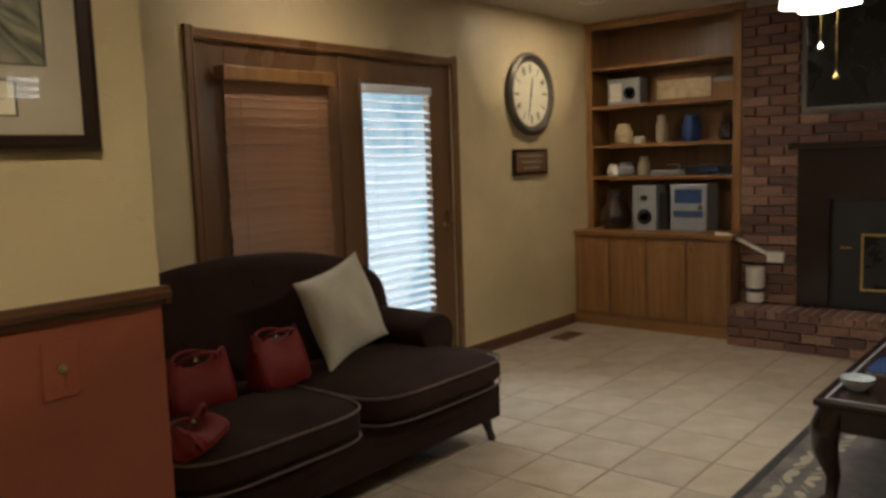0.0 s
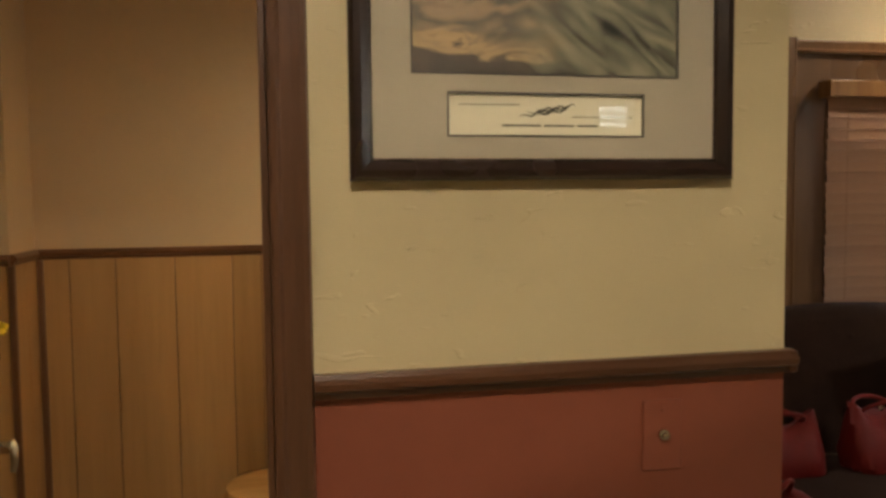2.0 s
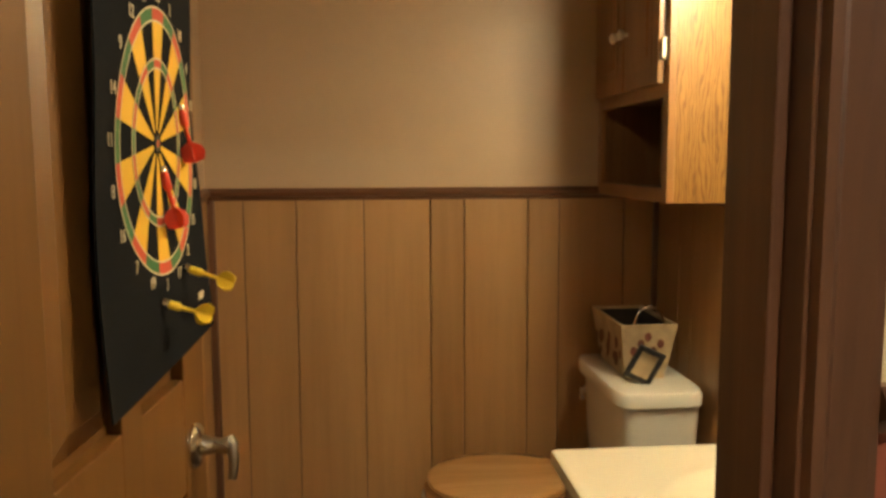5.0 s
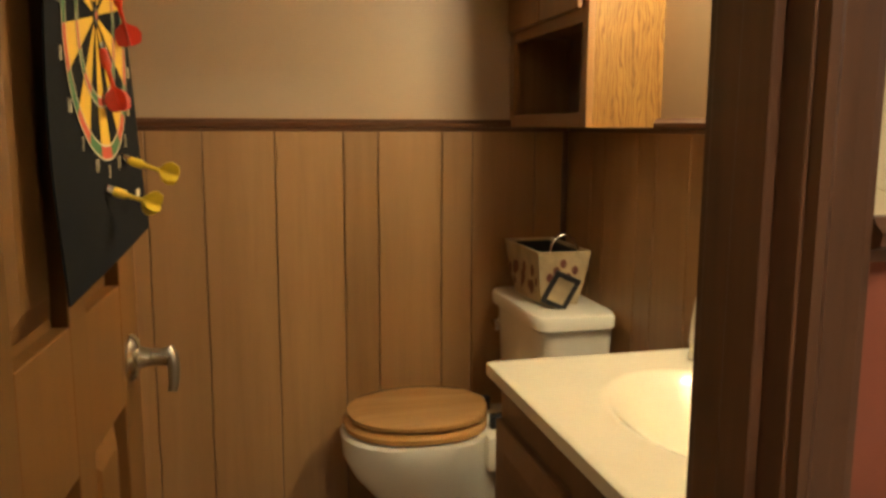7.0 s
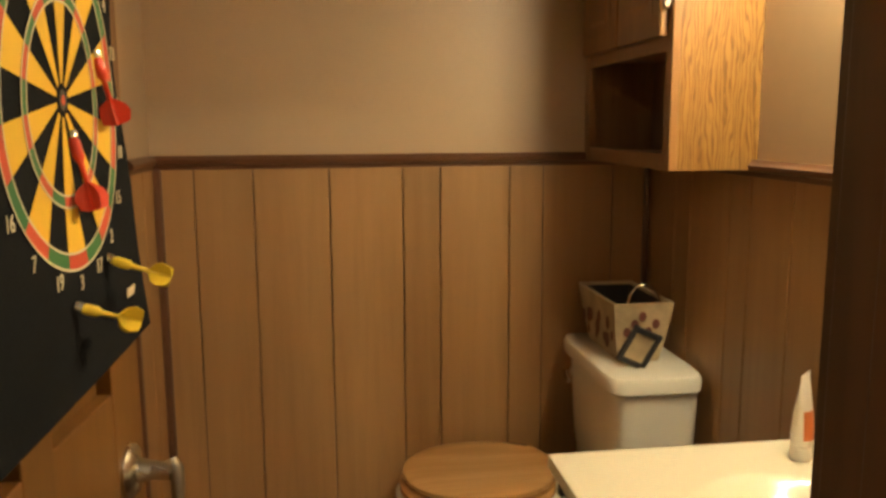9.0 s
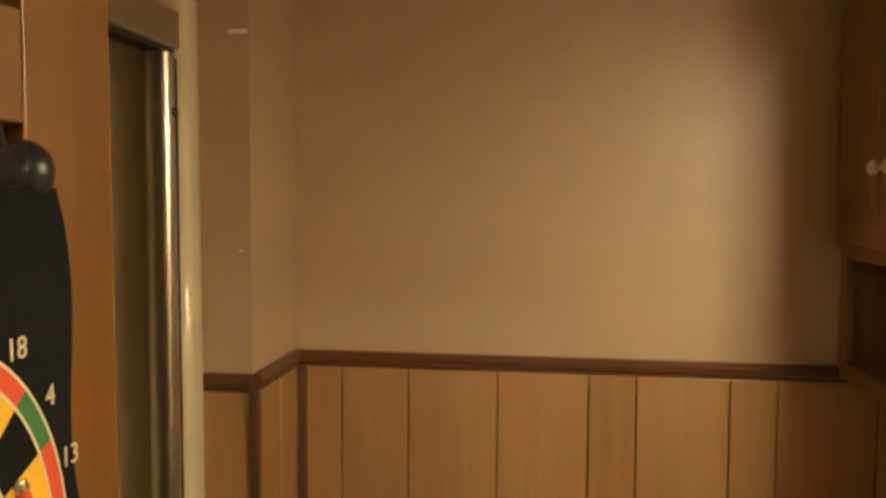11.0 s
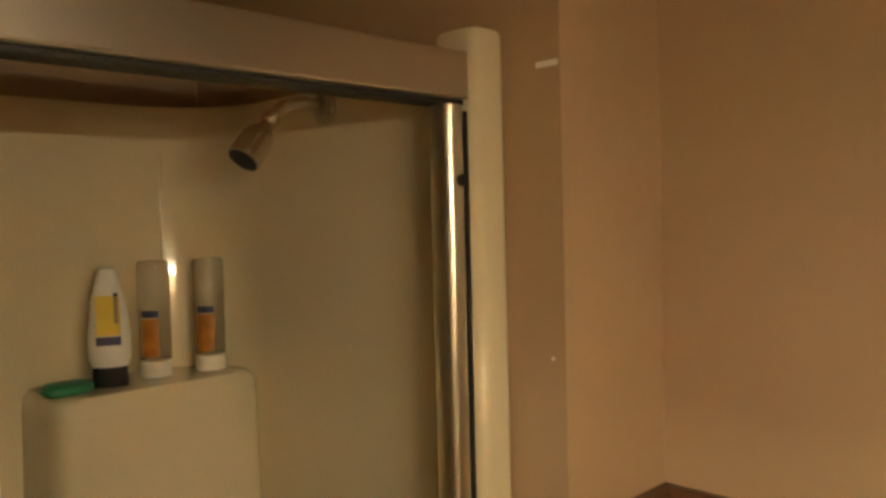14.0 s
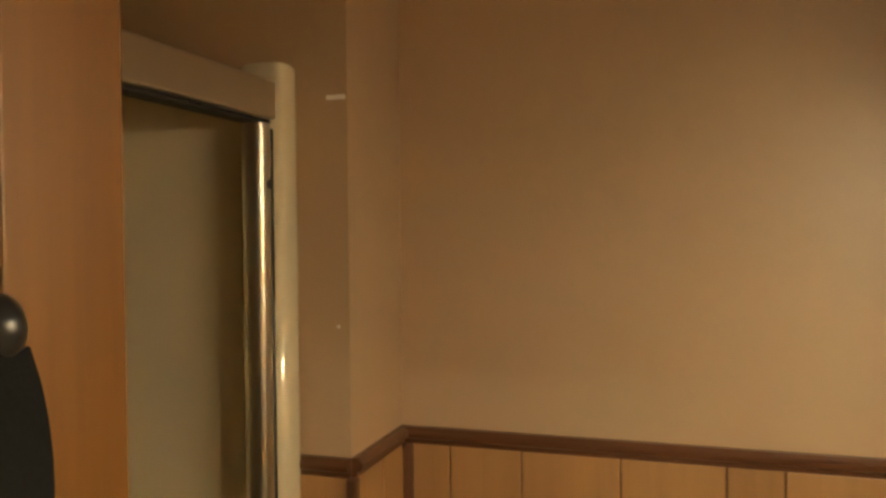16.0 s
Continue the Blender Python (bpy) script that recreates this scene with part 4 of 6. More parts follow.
for k in range(5):
    z, x = 0.835 + 0.02 * (k % 3), 0.312 + 0.018 * k
    y = 3.490 - 0.010 - 0.018 * (z - 0.81) / 0.098 - 0.004
    bm.faces.new([bm.verts.new((x + 0.010 * math.cos(a), y, z + 0.013 * math.sin(a))) for a in [2 * math.pi * i / 9 for i in range(9)]])
part("floral_print", bm, M_ROSE, planter, "faded rose print")
part("wire_handle", tube(bmesh.new(), [(0.351 + 0.040 * math.cos(a), 3.467, 0.905 + 0.050 * math.sin(a)) for a in [math.pi * i / 14 for i in range(15)]], 0.003, 8), M_CHROME, planter, "thin wire handle")
pf = thing("photo_frame", (0.33, 3.43, 0.754), "small black picture frame with a pale card, leaning", "photo frame")
lean = Matrix.Translation((0.330, 3.435, 0.806)) @ Euler((radians(14), radians(24), radians(-8))).to_matrix().to_4x4()
bm = boxes((-0.037, -0.024, -0.006, 0.006, -0.05, 0.05), (0.024, 0.037, -0.006, 0.006, -0.05, 0.05), (-0.024, 0.024, -0.006, 0.006, -0.05, -0.036), (-0.024, 0.024, -0.006, 0.006, 0.036, 0.05), bevel=0.002)
bm.transform(lean)
part("frame", bm, M_DARK, pf)
bm = boxes((-0.024, 0.024, 0.0, 0.004, -0.036, 0.036))
bm.transform(lean)
part("card", bm, M_BOX, pf, "tan card")
bm = boxes((-0.006, 0.010, 0.004, 0.04, -0.046, -0.036), bevel=0.002)
bm.transform(lean)
part("easel_leg", bm, M_DARK, pf)


# ---- vanity ----
van = thing("vanity_cabinet", (0.25, 2.5, 0), "dark stained wooden vanity cabinet under a cream top", "cabinet")
VX, VY0, VY1 = -0.022, 2.142, 2.855
part("body", boxes((VX, XR - 0.014, VY0, VY1, 0.09, 0.62), (VX, VX + 0.02, VY0, VY1, 0.62, 0.772), (VX + 0.02, XR - 0.014, VY1 - 0.02, VY1, 0.62, 0.772), (VX + 0.05, XR - 0.014, VY0, VY1, 0.007, 0.09)), M_PANELD, van)
for y0, y1 in ((2.165, 2.485), (2.505, 2.835)):
    dr = part("door", boxes((VX - 0.018, VX - 0.001, y0, y1, 0.13, 0.70), bevel=0.003), M_PANELD, van, "dark stained cabinet door")
    bm = bmesh.new()
    loft(bm, [[(VX - 0.018 - o, y0 + g, 0.13 + g), (VX - 0.018 - o, y1 - g, 0.13 + g), (VX - 0.018 - o, y1 - g, 0.70 - g), (VX - 0.018 - o, y0 + g, 0.70 - g)] for g, o in ((0.05, 0.0), (0.065, 0.007), (0.08, 0.007))])
    part("raised_panel", bm, M_PANELD, dr)
vt = thing("bathroom_sink", (0.22, 2.5, 0.775), "cream cultured-marble vanity top with moulded oval basin", "sink")
bm = bmesh.new()
TX0, TX1, TY0, TY1 = -0.047, XR - 0.012, 2.137, 2.876
NX, NY = 70, 90
grid = []
for j in range(NY + 1):
    row = []
    for i in range(NX + 1):
        x, y = TX0 + (TX1 - TX0) * i / NX, TY0 + (TY1 - TY0) * j / NY
        r = math.hypot((x - 0.235) / 0.175, (y - 2.51) / 0.235)
        s = max(0.0, 1 - r * r)
        edge = min(x - TX0, TY1 - y)
        z = 0.80 - 0.11 * s ** 1.25 - (0.004 if edge < 0.001 else 0.0)
        row.append(bm.verts.new((x, y, z)))
    grid.append(row)
for j in range(NY):
    for i in range(NX):
        bm.faces.new((grid[j][i], grid[j][i + 1], grid[j + 1][i + 1], grid[j + 1][i]))
loop = grid[0][:] + [grid[j][NX] for j in range(1, NY + 1)] + [grid[NY][i] for i in range(NX - 1, -1, -1)] + [grid[j][0] for j in range(NY - 1, 0, -1)]
low = [bm.verts.new((v.co.x, v.co.y, 0.773)) for v in loop]
for k in range(len(loop)):
    k2 = (k + 1) % len(loop)
    bm.faces.new((loop[k], low[k], low[k2], loop[k2]))
part("slab", bm, M_TOP, vt, "", True)
part("backsplash", boxes((XR - 0.032, XR - 0.012, TY0, TY1, 0.80, 0.84), bevel=0.004), M_TOP, vt)
part("drain", lathe(bmesh.new(), ((0.022, 0), (0.022, 0.004), (0.012, 0.005)), Matrix.Translation((0.235, 2.51, 0.690))), M_CHROME, vt, "chrome drain", True)
fc = thing("faucet", (0.43, 2.51, 0.80), "chrome two-handle basin faucet", "faucet")
part("base", boxes((0.405, 0.455, 2.43, 2.59, 0.80, 0.822), bevel=0.009), M_CHROME, fc, "", True)
part("spout", tube(bmesh.new(), [(0.43, 2.51, 0.82), (0.425, 2.51, 0.87), (0.38, 2.51, 0.885), (0.32, 2.51, 0.87)], [0.014, 0.013, 0.012, 0.010], 12), M_CHROME, fc, "", True)
for dy in (-0.055, 0.055):
    part("tap_handle", lathe(bmesh.new(), ((0.016, 0), (0.014, 0.02), (0.019, 0.03), (0.019, 0.048), (0.008, 0.054)), Matrix.Translation((0.43, 2.51 + dy, 0.822)), 16), M_CHROME, fc, "", True)


def paste(x, y, turn):
    t = thing("toothpaste_tube", (x, y, 0.80), "white and orange toothpaste tube standing on its cap", "toothpaste")
    m = Matrix.Translation((x, y, 0.801)) @ Matrix.Rotation(radians(turn), 4, 'Z')
    part("cap", lathe(bmesh.new(), ((0.016, 0), (0.017, 0.002), (0.016, 0.022), (0.013, 0.024)), m, 20), M_WHITEP, t, "", True)
    bm = bmesh.new()
    loft(bm, [[m @ Vector(p) for p in oval(0, 0, z, rx, ry, 24)] for z, rx, ry in ((0.024, 0.016, 0.016), (0.034, 0.019, 0.018), (0.08, 0.020, 0.014), (0.118, 0.023, 0.007), (0.132, 0.024, 0.002), (0.143, 0.024, 0.0016))])
    tb = part("tube", bm, M_WHITEP, t, "", True)
    bm = bmesh.new()
    for a0, a1 in ((205, 320),):
        r = []
        for z, rx, ry in ((0.036, 0.0197, 0.0186), (0.06, 0.0201, 0.0168), (0.085, 0.0208, 0.0142)):
            r.append([m @ Vector((rx * math.cos(radians(a)), ry * math.sin(radians(a)), z)) for a in range(a0, a1, 8)])
        loft(bm, r, False, False)
    part("label_print", bm, M_ORANGE, tb, "orange label")
    return t


paste(0.352, 2.79, 42)
so = thing("soap_bottle", (0.415, 2.765, 0.80), "amber liquid soap bottle with a pump", "soap bottle")
part("bottle", lathe(bmesh.new(), ((0.026, 0.001), (0.028, 0.006), (0.028, 0.09), (0.022, 0.108), (0.011, 0.114)), Matrix.Translation((0.415, 2.765, 0.80))), M_AMBER, so, "amber bottle", True)
part("pump", tube(bmesh.new(), [(0.415, 2.765, 0.914), (0.415, 2.765, 0.955), (0.418, 2.765, 0.962), (0.38, 2.765, 0.957)], 0.005, 8), M_WHITEP, so, "white pump", True)


# ---- cabinet above the toilet ----
cab = thing("wall_cabinet", (0.4, 3.53, 1.243), "oak wall cabinet with two doors over an open niche", "cabinet")
CX, CY0, CY1, CZ0, CZ1 = 0.302, 3.240, YB - 0.004, 1.243, 2.03
part("side_panel", boxes((CX + 0.018, XR - 0.001, CY0, CY0 + 0.016, CZ0, CZ1)), M_OAKX, cab, "golden oak side with cathedral grain")
part("side_panel", boxes((CX + 0.018, XR - 0.001, CY1 - 0.016, CY1, CZ0, CZ1)), M_OAK, cab)
for z0, z1, nm in ((CZ0 + 0.012, CZ0 + 0.026, "bottom_board"), (1.505, 1.518, "shelf_board"), (CZ1 - 0.014, CZ1, "top_board")):
    part(nm, boxes((CX + 0.018, XR - 0.012, CY0 + 0.016, CY1 - 0.016, z0, z1)), M_OAKY, cab)
# back coloured darker than the oak, to put the niche's shade in
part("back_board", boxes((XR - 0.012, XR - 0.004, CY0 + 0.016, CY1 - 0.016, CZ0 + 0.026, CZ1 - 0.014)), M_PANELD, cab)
for y0, y1 in ((CY0, CY0 + 0.036), (CY1 - 0.036, CY1)):
    part("face_stile", boxes((CX, CX + 0.018, y0, y1, CZ0, CZ1), bevel=0.002), M_OAK, cab)
for z0, z1 in ((CZ0, CZ0 + 0.036), (1.490, 1.528), (CZ1 - 0.04, CZ1)):
    part("face_rail", boxes((CX + 0.001, CX + 0.017, CY0 + 0.036, CY1 - 0.036, z0, z1), bevel=0.002), M_OAKY, cab)
for y0, y1, ky in ((CY0 + 0.026, 3.524, 3.495), (3.530, CY1 - 0.026, 3.560)):
    dr = part("door", boxes((CX - 0.018, CX - 0.001, y0, y1, 1.520, 2.0), bevel=0.004), M_OAK, cab, "oak raised-panel door")
    bm = bmesh.new()
    loft(bm, [[(CX - 0.018 + o, y0 + g, 1.52 + g), (CX - 0.018 + o, y1 - g, 1.52 + g), (CX - 0.018 + o, y1 - g, 2.0 - g), (CX - 0.018 + o, y0 + g, 2.0 - g)] for g, o in ((0.042, -0.0015), (0.050, 0.004), (0.054, 0.004), (0.075, -0.005), (0.08, -0.005))])
    part("raised_panel", bm, M_OAK, dr)
    part("knob", lathe(bmesh.new(), ((0.005, 0), (0.005, 0.010), (0.013, 0.014), (0.014, 0.022), (0.006, 0.028)), Matrix.Translation((CX - 0.018, ky, 1.665)) @ Euler((0, radians(-90), 0)).to_matrix().to_4x4(), 18), M_WHITEP, dr, "white china knob", True)
part("hinge", boxes((CX - 0.014, CX + 0.004, CY0 + 0.014, CY0 + 0.025, 1.575, 1.625), bevel=0.003), M_NICKEL, cab, "metal hinge")


# ---- shower ----
sh = thing("shower_stall", (-1.4, 2.85, 0), "ivory moulded fibreglass shower stall with aluminium door frame", "shower")
SB, SN, SF = -1.746, 2.17, 3.500


def stall(z, grow, lip=0.0):
    """Plan of the three walls with rounded corners, front to back and round, inner then outer face."""
    r, pts = 0.18, []
    for c, a0, a1 in (((SB + r, SF - r), 90, 180), ((SB + r, SN + r), 180, 270)):
        for k in range(9):
            a = radians(a0 + (a1 - a0) * k / 8)
            pts.append((c[0] + (r + grow) * math.cos(a), c[1] + (r + grow) * math.sin(a), z))
    return [(-0.996, SF + grow, z)] + pts + [(-0.996, SN - grow, z)]


bm = bmesh.new()
inner = [stall(z, g) for z, g in ((0.10, 0), (1.916, 0), (1.939, 0.004), (1.951, 0.012), (1.953, 0.017))]
loft(bm, inner + [stall(0.10, 0.017)], False, False)
part("surround", bm, M_SHOWER, sh, "glossy ivory fibreglass walls", True)
part("pan", boxes((SB - 0.01, -0.986, SN - 0.01, SF + 0.01, 0.007, 0.10), (-1.056, -0.986, SN, SF, 0.10, 0.15), bevel=0.012), M_SHOWER, sh)
bm = bmesh.new()
loft(bm, [oval(-1.680, 3.300, z, 0.115 + g, 0.200 + g, 40, 6) for z, g in ((0.10, 0.02), (0.7, 0.01), (1.385, 0.0), (1.410, -0.004), (1.421, -0.014), (1.423, -0.04))])
part("moulded_shelf", bm, M_SHOWER, sh, "moulded corner shelf column", True)
part("wall_seam", boxes((SB + 0.004, SB + 0.012, 3.372, 3.380, 1.42, 1.86), bevel=0.0015), M_SHOWER, sh)
for y0, y1 in ((3.475, YJ - 0.002), (YAI + 0.013, SN + 0.06)):
    bm = bmesh.new()
    yc, ry = (y0 + y1) / 2, (y1 - y0) / 2
    loft(bm, [oval(-1.004, yc, z, 0.045 + g, ry + g, 32, 4) for z, g in ((0.02, 0), (1.976, 0), (1.983, -0.004), (1.985, -0.02))])
    part("front_column", bm, M_SHOWER, sh, "rounded ivory front column", True)
part("header", boxes((-1.028, -0.966, SN + 0.05, 3.472, 1.879, 1.946), bevel=0.004), M_ALU, sh, "brushed aluminium header rail")
part("track", boxes((-1.018, -0.978, SN + 0.06, 3.472, 1.871, 1.879), bevel=0.002), M_DARK, sh, "dark lower track channel")
jc = part("side_channel", loft(bmesh.new(), [oval(-0.996, 3.452, z, 0.024, 0.020, 28, 2.4) for z in (0.15, 1.871)]), M_ALU, sh, "bright polished side channel", True)
part("seal", boxes((-1.016, -0.976, 3.470, 3.478, 0.15, 1.863)), M_DARK, jc)
for z in (1.764, 0.9):
    part("bumper", lathe(bmesh.new(), ((0.009, 0), (0.009, 0.004), (0.005, 0.007)), Matrix.Translation((-0.974, 3.456, z)) @ Euler((0, radians(90), 0)).to_matrix().to_4x4(), 14), M_DARK, jc, "dark rubber bumper", True)
part("flange", lathe(bmesh.new(), ((0.030, 0), (0.029, 0.006), (0.018, 0.014), (0.010, 0.016)), Matrix.Translation((-1.341, SF, 1.914)) @ Euler((radians(90), 0, 0)).to_matrix().to_4x4()), M_CHROME, sh, "chrome wall flange", True)
part("flange_cup", lathe(bmesh.new(), ((0.022, 0.006), (0.020, 0.016), (0.013, 0.020)), Matrix.Translation((-1.341, SF, 1.914)) @ Euler((radians(90), 0, 0)).to_matrix().to_4x4()), M_PEWTER, sh, "", True)
hd = part("arm", tube(bmesh.new(), [(-1.341, SF, 1.914), (-1.340, SF - 0.05, 1.919), (-1.338, SF - 0.09, 1.910), (-1.336, SF - 0.115, 1.890)], 0.010, 12), M_CHROME, sh, "chrome bent shower arm", True)
hm = Matrix.Translation((-1.336, SF - 0.110, 1.894)) @ Vector((0.005, -0.076, -0.092)).to_track_quat('Z', 'Y').to_matrix().to_4x4()
part("shower_head", lathe(bmesh.new(), ((0.011, 0), (0.015, 0.004), (0.015, 0.020), (0.012, 0.024), (0.013, 0.034), (0.023, 0.046), (0.0275, 0.060), (0.0275, 0.092), (0.0285, 0.094), (0.0285, 0.102), (0.026, 0.104)), hm), M_CHROME, hd, "chrome shower head", True)
part("spray_face", lathe(bmesh.new(), ((0.0255, 0.1041), (0.0255, 0.1052), (0.018, 0.1062), (0.004, 0.1062)), hm), M_DARK, hd, "dark rubber spray face", True)

LZ = 1.424
for bx, by, lab in ((-1.648, 3.425, "clear bottle with purple band and amber label, upside down"), (-1.665, 3.320, "clear bottle with dark band and amber label, upside down")):
    b = thing("shampoo_bottle", (bx, by, LZ), lab, "shampoo bottle", "shower bottles")
    M0 = Matrix.Translation((bx, by, LZ))
    part("cap", lathe(bmesh.new(), ((0.028, 0), (0.029, 0.002), (0.028, 0.028), (0.026, 0.030)), M0), M_WHITEP, b, "frosted white cap", True)
    bt = part("bottle", lathe(bmesh.new(), ((0.026, 0.030), (0.0295, 0.034), (0.030, 0.208), (0.028, 0.220), (0.020, 0.222)), M0), M_CLEAR, b, "", True)
    for z0, z1, mt, lb in ((0.04, 0.112, M_AMBER, "amber label"), (0.115, 0.128, M_NAVY, "dark band")):
        bm = bmesh.new()
        loft(bm, [[M0 @ Vector((0.0306 * math.cos(radians(a)), 0.0306 * math.sin(radians(a)), z)) for a in range(-75, -5, 7)] for z in (z0, z1)], False, False)
        part("label_print", bm, mt, bt, lb)
lo = thing("lotion_bottle", (-1.640, 3.222, LZ), "white lotion bottle with orange label on its black cap", "lotion bottle", "shower bottles")
M0 = Matrix.Translation((-1.640, 3.222, LZ)) @ Matrix.Rotation(radians(-25), 4, 'Z')
bm = bmesh.new()
loft(bm, [[M0 @ Vector(p) for p in oval(0, 0, z, rx, ry, 28, 3)] for z, rx, ry in ((0, 0.020, 0.030), (0.003, 0.021, 0.031), (0.034, 0.020, 0.030), (0.036, 0.018, 0.028))])
part("cap", bm, M_BLACK, lo, "black flip cap", True)
bm = bmesh.new()
loft(bm, [[M0 @ Vector(p) for p in oval(0, 0, z, rx, ry, 28, 2.6)] for z, rx, ry in ((0.036, 0.020, 0.030), (0.05, 0.023, 0.036), (0.09, 0.024, 0.037), (0.15, 0.022, 0.030), (0.19, 0.019, 0.021), (0.212, 0.014, 0.015), (0.216, 0.006, 0.006))])
bt = part("bottle", bm, M_WHITEP, lo, "", True)
for z0, z1, mt, lb, hw in ((0.094, 0.165, M_YPL, "orange-yellow label", 0.020), (0.076, 0.092, M_NAVY, "navy band", 0.021), (0.115, 0.17, M_NAVY, "dark side text bar", 0.004)):
    off = 0.014 if hw < 0.01 else 0
    bm = boxes((0.0225, 0.0255, -hw + off, hw + off, z0, z1), bevel=0.0008)
    bm.transform(M0)
    part("label_print", bm, mt, bt, lb)
sp = thing("soap_bar", (-1.625, 3.140, LZ), "green bar of soap on the shower shelf", "soap")
bm = bmesh.new()
loft(bm, [oval(-1.625, 3.140, LZ + h, 0.028 + g, 0.042 + g, 28, 3) for h, g in ((0.0, -0.006), (0.006, 0), (0.014, 0), (0.021, -0.008), (0.022, -0.02))])
part("bar", bm, M_GREENS, sp, "", True)
cur = thing("shower_curtain", (-0.90, 2.6, 1.98), "white gathered shower curtain pushed to one end", "shower curtain")
bm = bmesh.new()
rows = []
for j in range(13):
    z = 1.98 - 1.75 * j / 12
    row = []
    for i in range(60):
        y = 2.26 + 0.560 * i / 59 + 0.012 * math.sin(j * 0.5)
        row.append((-0.900 + 0.020 * math.sin(i * 0.85) * (0.7 + 0.3 * j / 12) + 0.004 * math.sin(i * 2.3 + j), y, z))
    rows.append(row + [(x - 0.002, y, z) for x, y, z in reversed(row)])
loft(bm, rows)
part("cloth", bm, M_CURT, cur, "", True)
part("rod", tube(bmesh.new(), [(-0.900, YAI + 0.012, 1.99), (-0.900, 2.84, 1.99)], 0.011), M_CHROME, cur, "curtain rod stub")
nl = thing("wall_nail", (-0.887, YJ, 1.506), "small bright nail head in the tan wall", "nail")
part("head", lathe(bmesh.new(), ((0.003, 0), (0.003, 0.002), (0.0015, 0.003)), Matrix.Translation((-0.887, YJ, 1.506)) @ Euler((radians(90), 0, 0)).to_matrix().to_4x4(), 12), M_WHITEP, nl)
# pale plate put in for a streak of light on the wall paint
st = thing("wall_glint", (-0.887, YJ, 1.926), "small pale plate standing in for a glint on the tan wall", "clip")
part("plate", boxes((-0.906, -0.868, YJ - 0.004, YJ, 1.9215, 1.930), bevel=0.0012), M_WHITEP, st)
vl = thing("vanity_light", (XR - 0.02, 2.70, 1.95), "brass bar with three bell shades over the vanity", "wall lamp")
part("back_plate", boxes((XR - 0.02, XR, 2.42, 2.98, 1.90, 2.00), bevel=0.006), M_BRASS, vl)
for k in range(3):
    part("lamp_holder", lathe(bmesh.new(), ((0.02, 0), (0.022, 0.01), (0.018, 0.035), (0.014, 0.04)), Matrix.Translation((XR - 0.02, 2.50 + 0.20 * k, 1.95)) @ Euler((0, radians(-90), 0)).to_matrix().to_4x4(), 18), M_BRASS, vl, "", True)
    bell = ((0.062, 1.852), (0.052, 1.88), (0.036, 1.91), (0.018, 1.925), (0.016, 1.922), (0.034, 1.905), (0.049, 1.878), (0.059, 1.852), (0.062, 1.852))
    part("shade", loft(bmesh.new(), [oval(0.430, 2.50 + 0.20 * k, h, r, r, 28) for r, h in bell], False), M_BRASS, vl, "bell shade", True)


# ---- sofa ----
sofa = thing("loveseat", (2.1, 3.2, 0), "dark chocolate velvet camel-back loveseat with lighter piping", "sofa")
SX0, SX1 = 1.16, 3.05
part("seat_base", boxes((SX0 + 0.03, SX1 - 0.02, 2.80, 3.66, 0.13, 0.33), bevel=0.03), M_SOFA, sofa, "", True)
bm = bmesh.new()
front, back = [], []
for i in range(41):
    u = i / 40
    x = SX0 + 0.02 + (SX1 - SX0 - 0.04) * u
    z = 0.62 + 0.38 * max(0.0, math.sin(math.pi * min(1, max(0, u)))) ** 0.30
    front.append((x, z))
rings = []
for x, z in front:
    rings.append([(x, 3.44, 0.30), (x, 3.47, 0.55), (x, 3.52, z - 0.06), (x, 3.55, z - 0.015), (x, 3.60, z), (x, 3.66, z - 0.015), (x, 3.70, z - 0.06), (x, 3.69, 0.55), (x, 3.66, 0.15), (x, 3.50, 0.15)])
loft(bm, rings)
bk = part("backrest", bm, M_SOFA, sofa, "", True)
for k in range(7):
    bx = 1.55 + 0.19 * k
    part("button", lathe(bmesh.new(), ((0.012, 0), (0.011, 0.004), (0.003, 0.006)), Matrix.Translation((bx, 3.512, 0.83 + 0.05 * (k % 2))) @ Euler((radians(80), 0, 0)).to_matrix().to_4x4(), 12), M_SOFA, bk, "", True)
for x0, x1 in ((SX0, SX0 + 0.24), (SX1 - 0.24, SX1)):
    bm = bmesh.new()
    xc = (x0 + x1) / 2
    prof = [(x0 + 0.03, 0.15), (x0 + 0.02, 0.45), (x0 - 0.005, 0.53)]
    prof += [(xc + 0.125 * math.cos(radians(a)), 0.54 + 0.095 * math.sin(radians(a))) for a in range(180, -1, -15)]
    prof += [(x1 + 0.005, 0.53), (x1 - 0.02, 0.45), (x1 - 0.03, 0.15)]
    loft(bm, [[(x * s + xc * (1 - s), y, z * s + 0.35 * (1 - s)) for x, z in prof] for y, s in ((3.085, 0.90), (3.095, 0.98), (3.11, 1), (3.62, 1))])
    part("arm", bm, M_SOFA, sofa, "rolled velvet arm", True)
for x0, x1 in ((SX0 + 0.06, 2.075), (2.085, SX1 - 0.02)):
    cu = part("seat_cushion", cushion(bmesh.new(), x0, x1, 2.685, 3.46, 0.325, 0.455, 0.035), M_SOFA, sofa, "plump velvet seat cushion", True)
    cx, cy, rx, ry = (x0 + x1) / 2, (2.685 + 3.46) / 2, (x1 - x0) / 2, (3.46 - 2.685) / 2
    for z in (0.448, 0.335):
        ring = oval(cx, cy, z, rx * 0.998, ry * 0.998, 72, 5)
        part("piping", tube(bmesh.new(), ring + [ring[0]], 0.005, 6), M_PIPE, cu, "lighter brown piping", True)
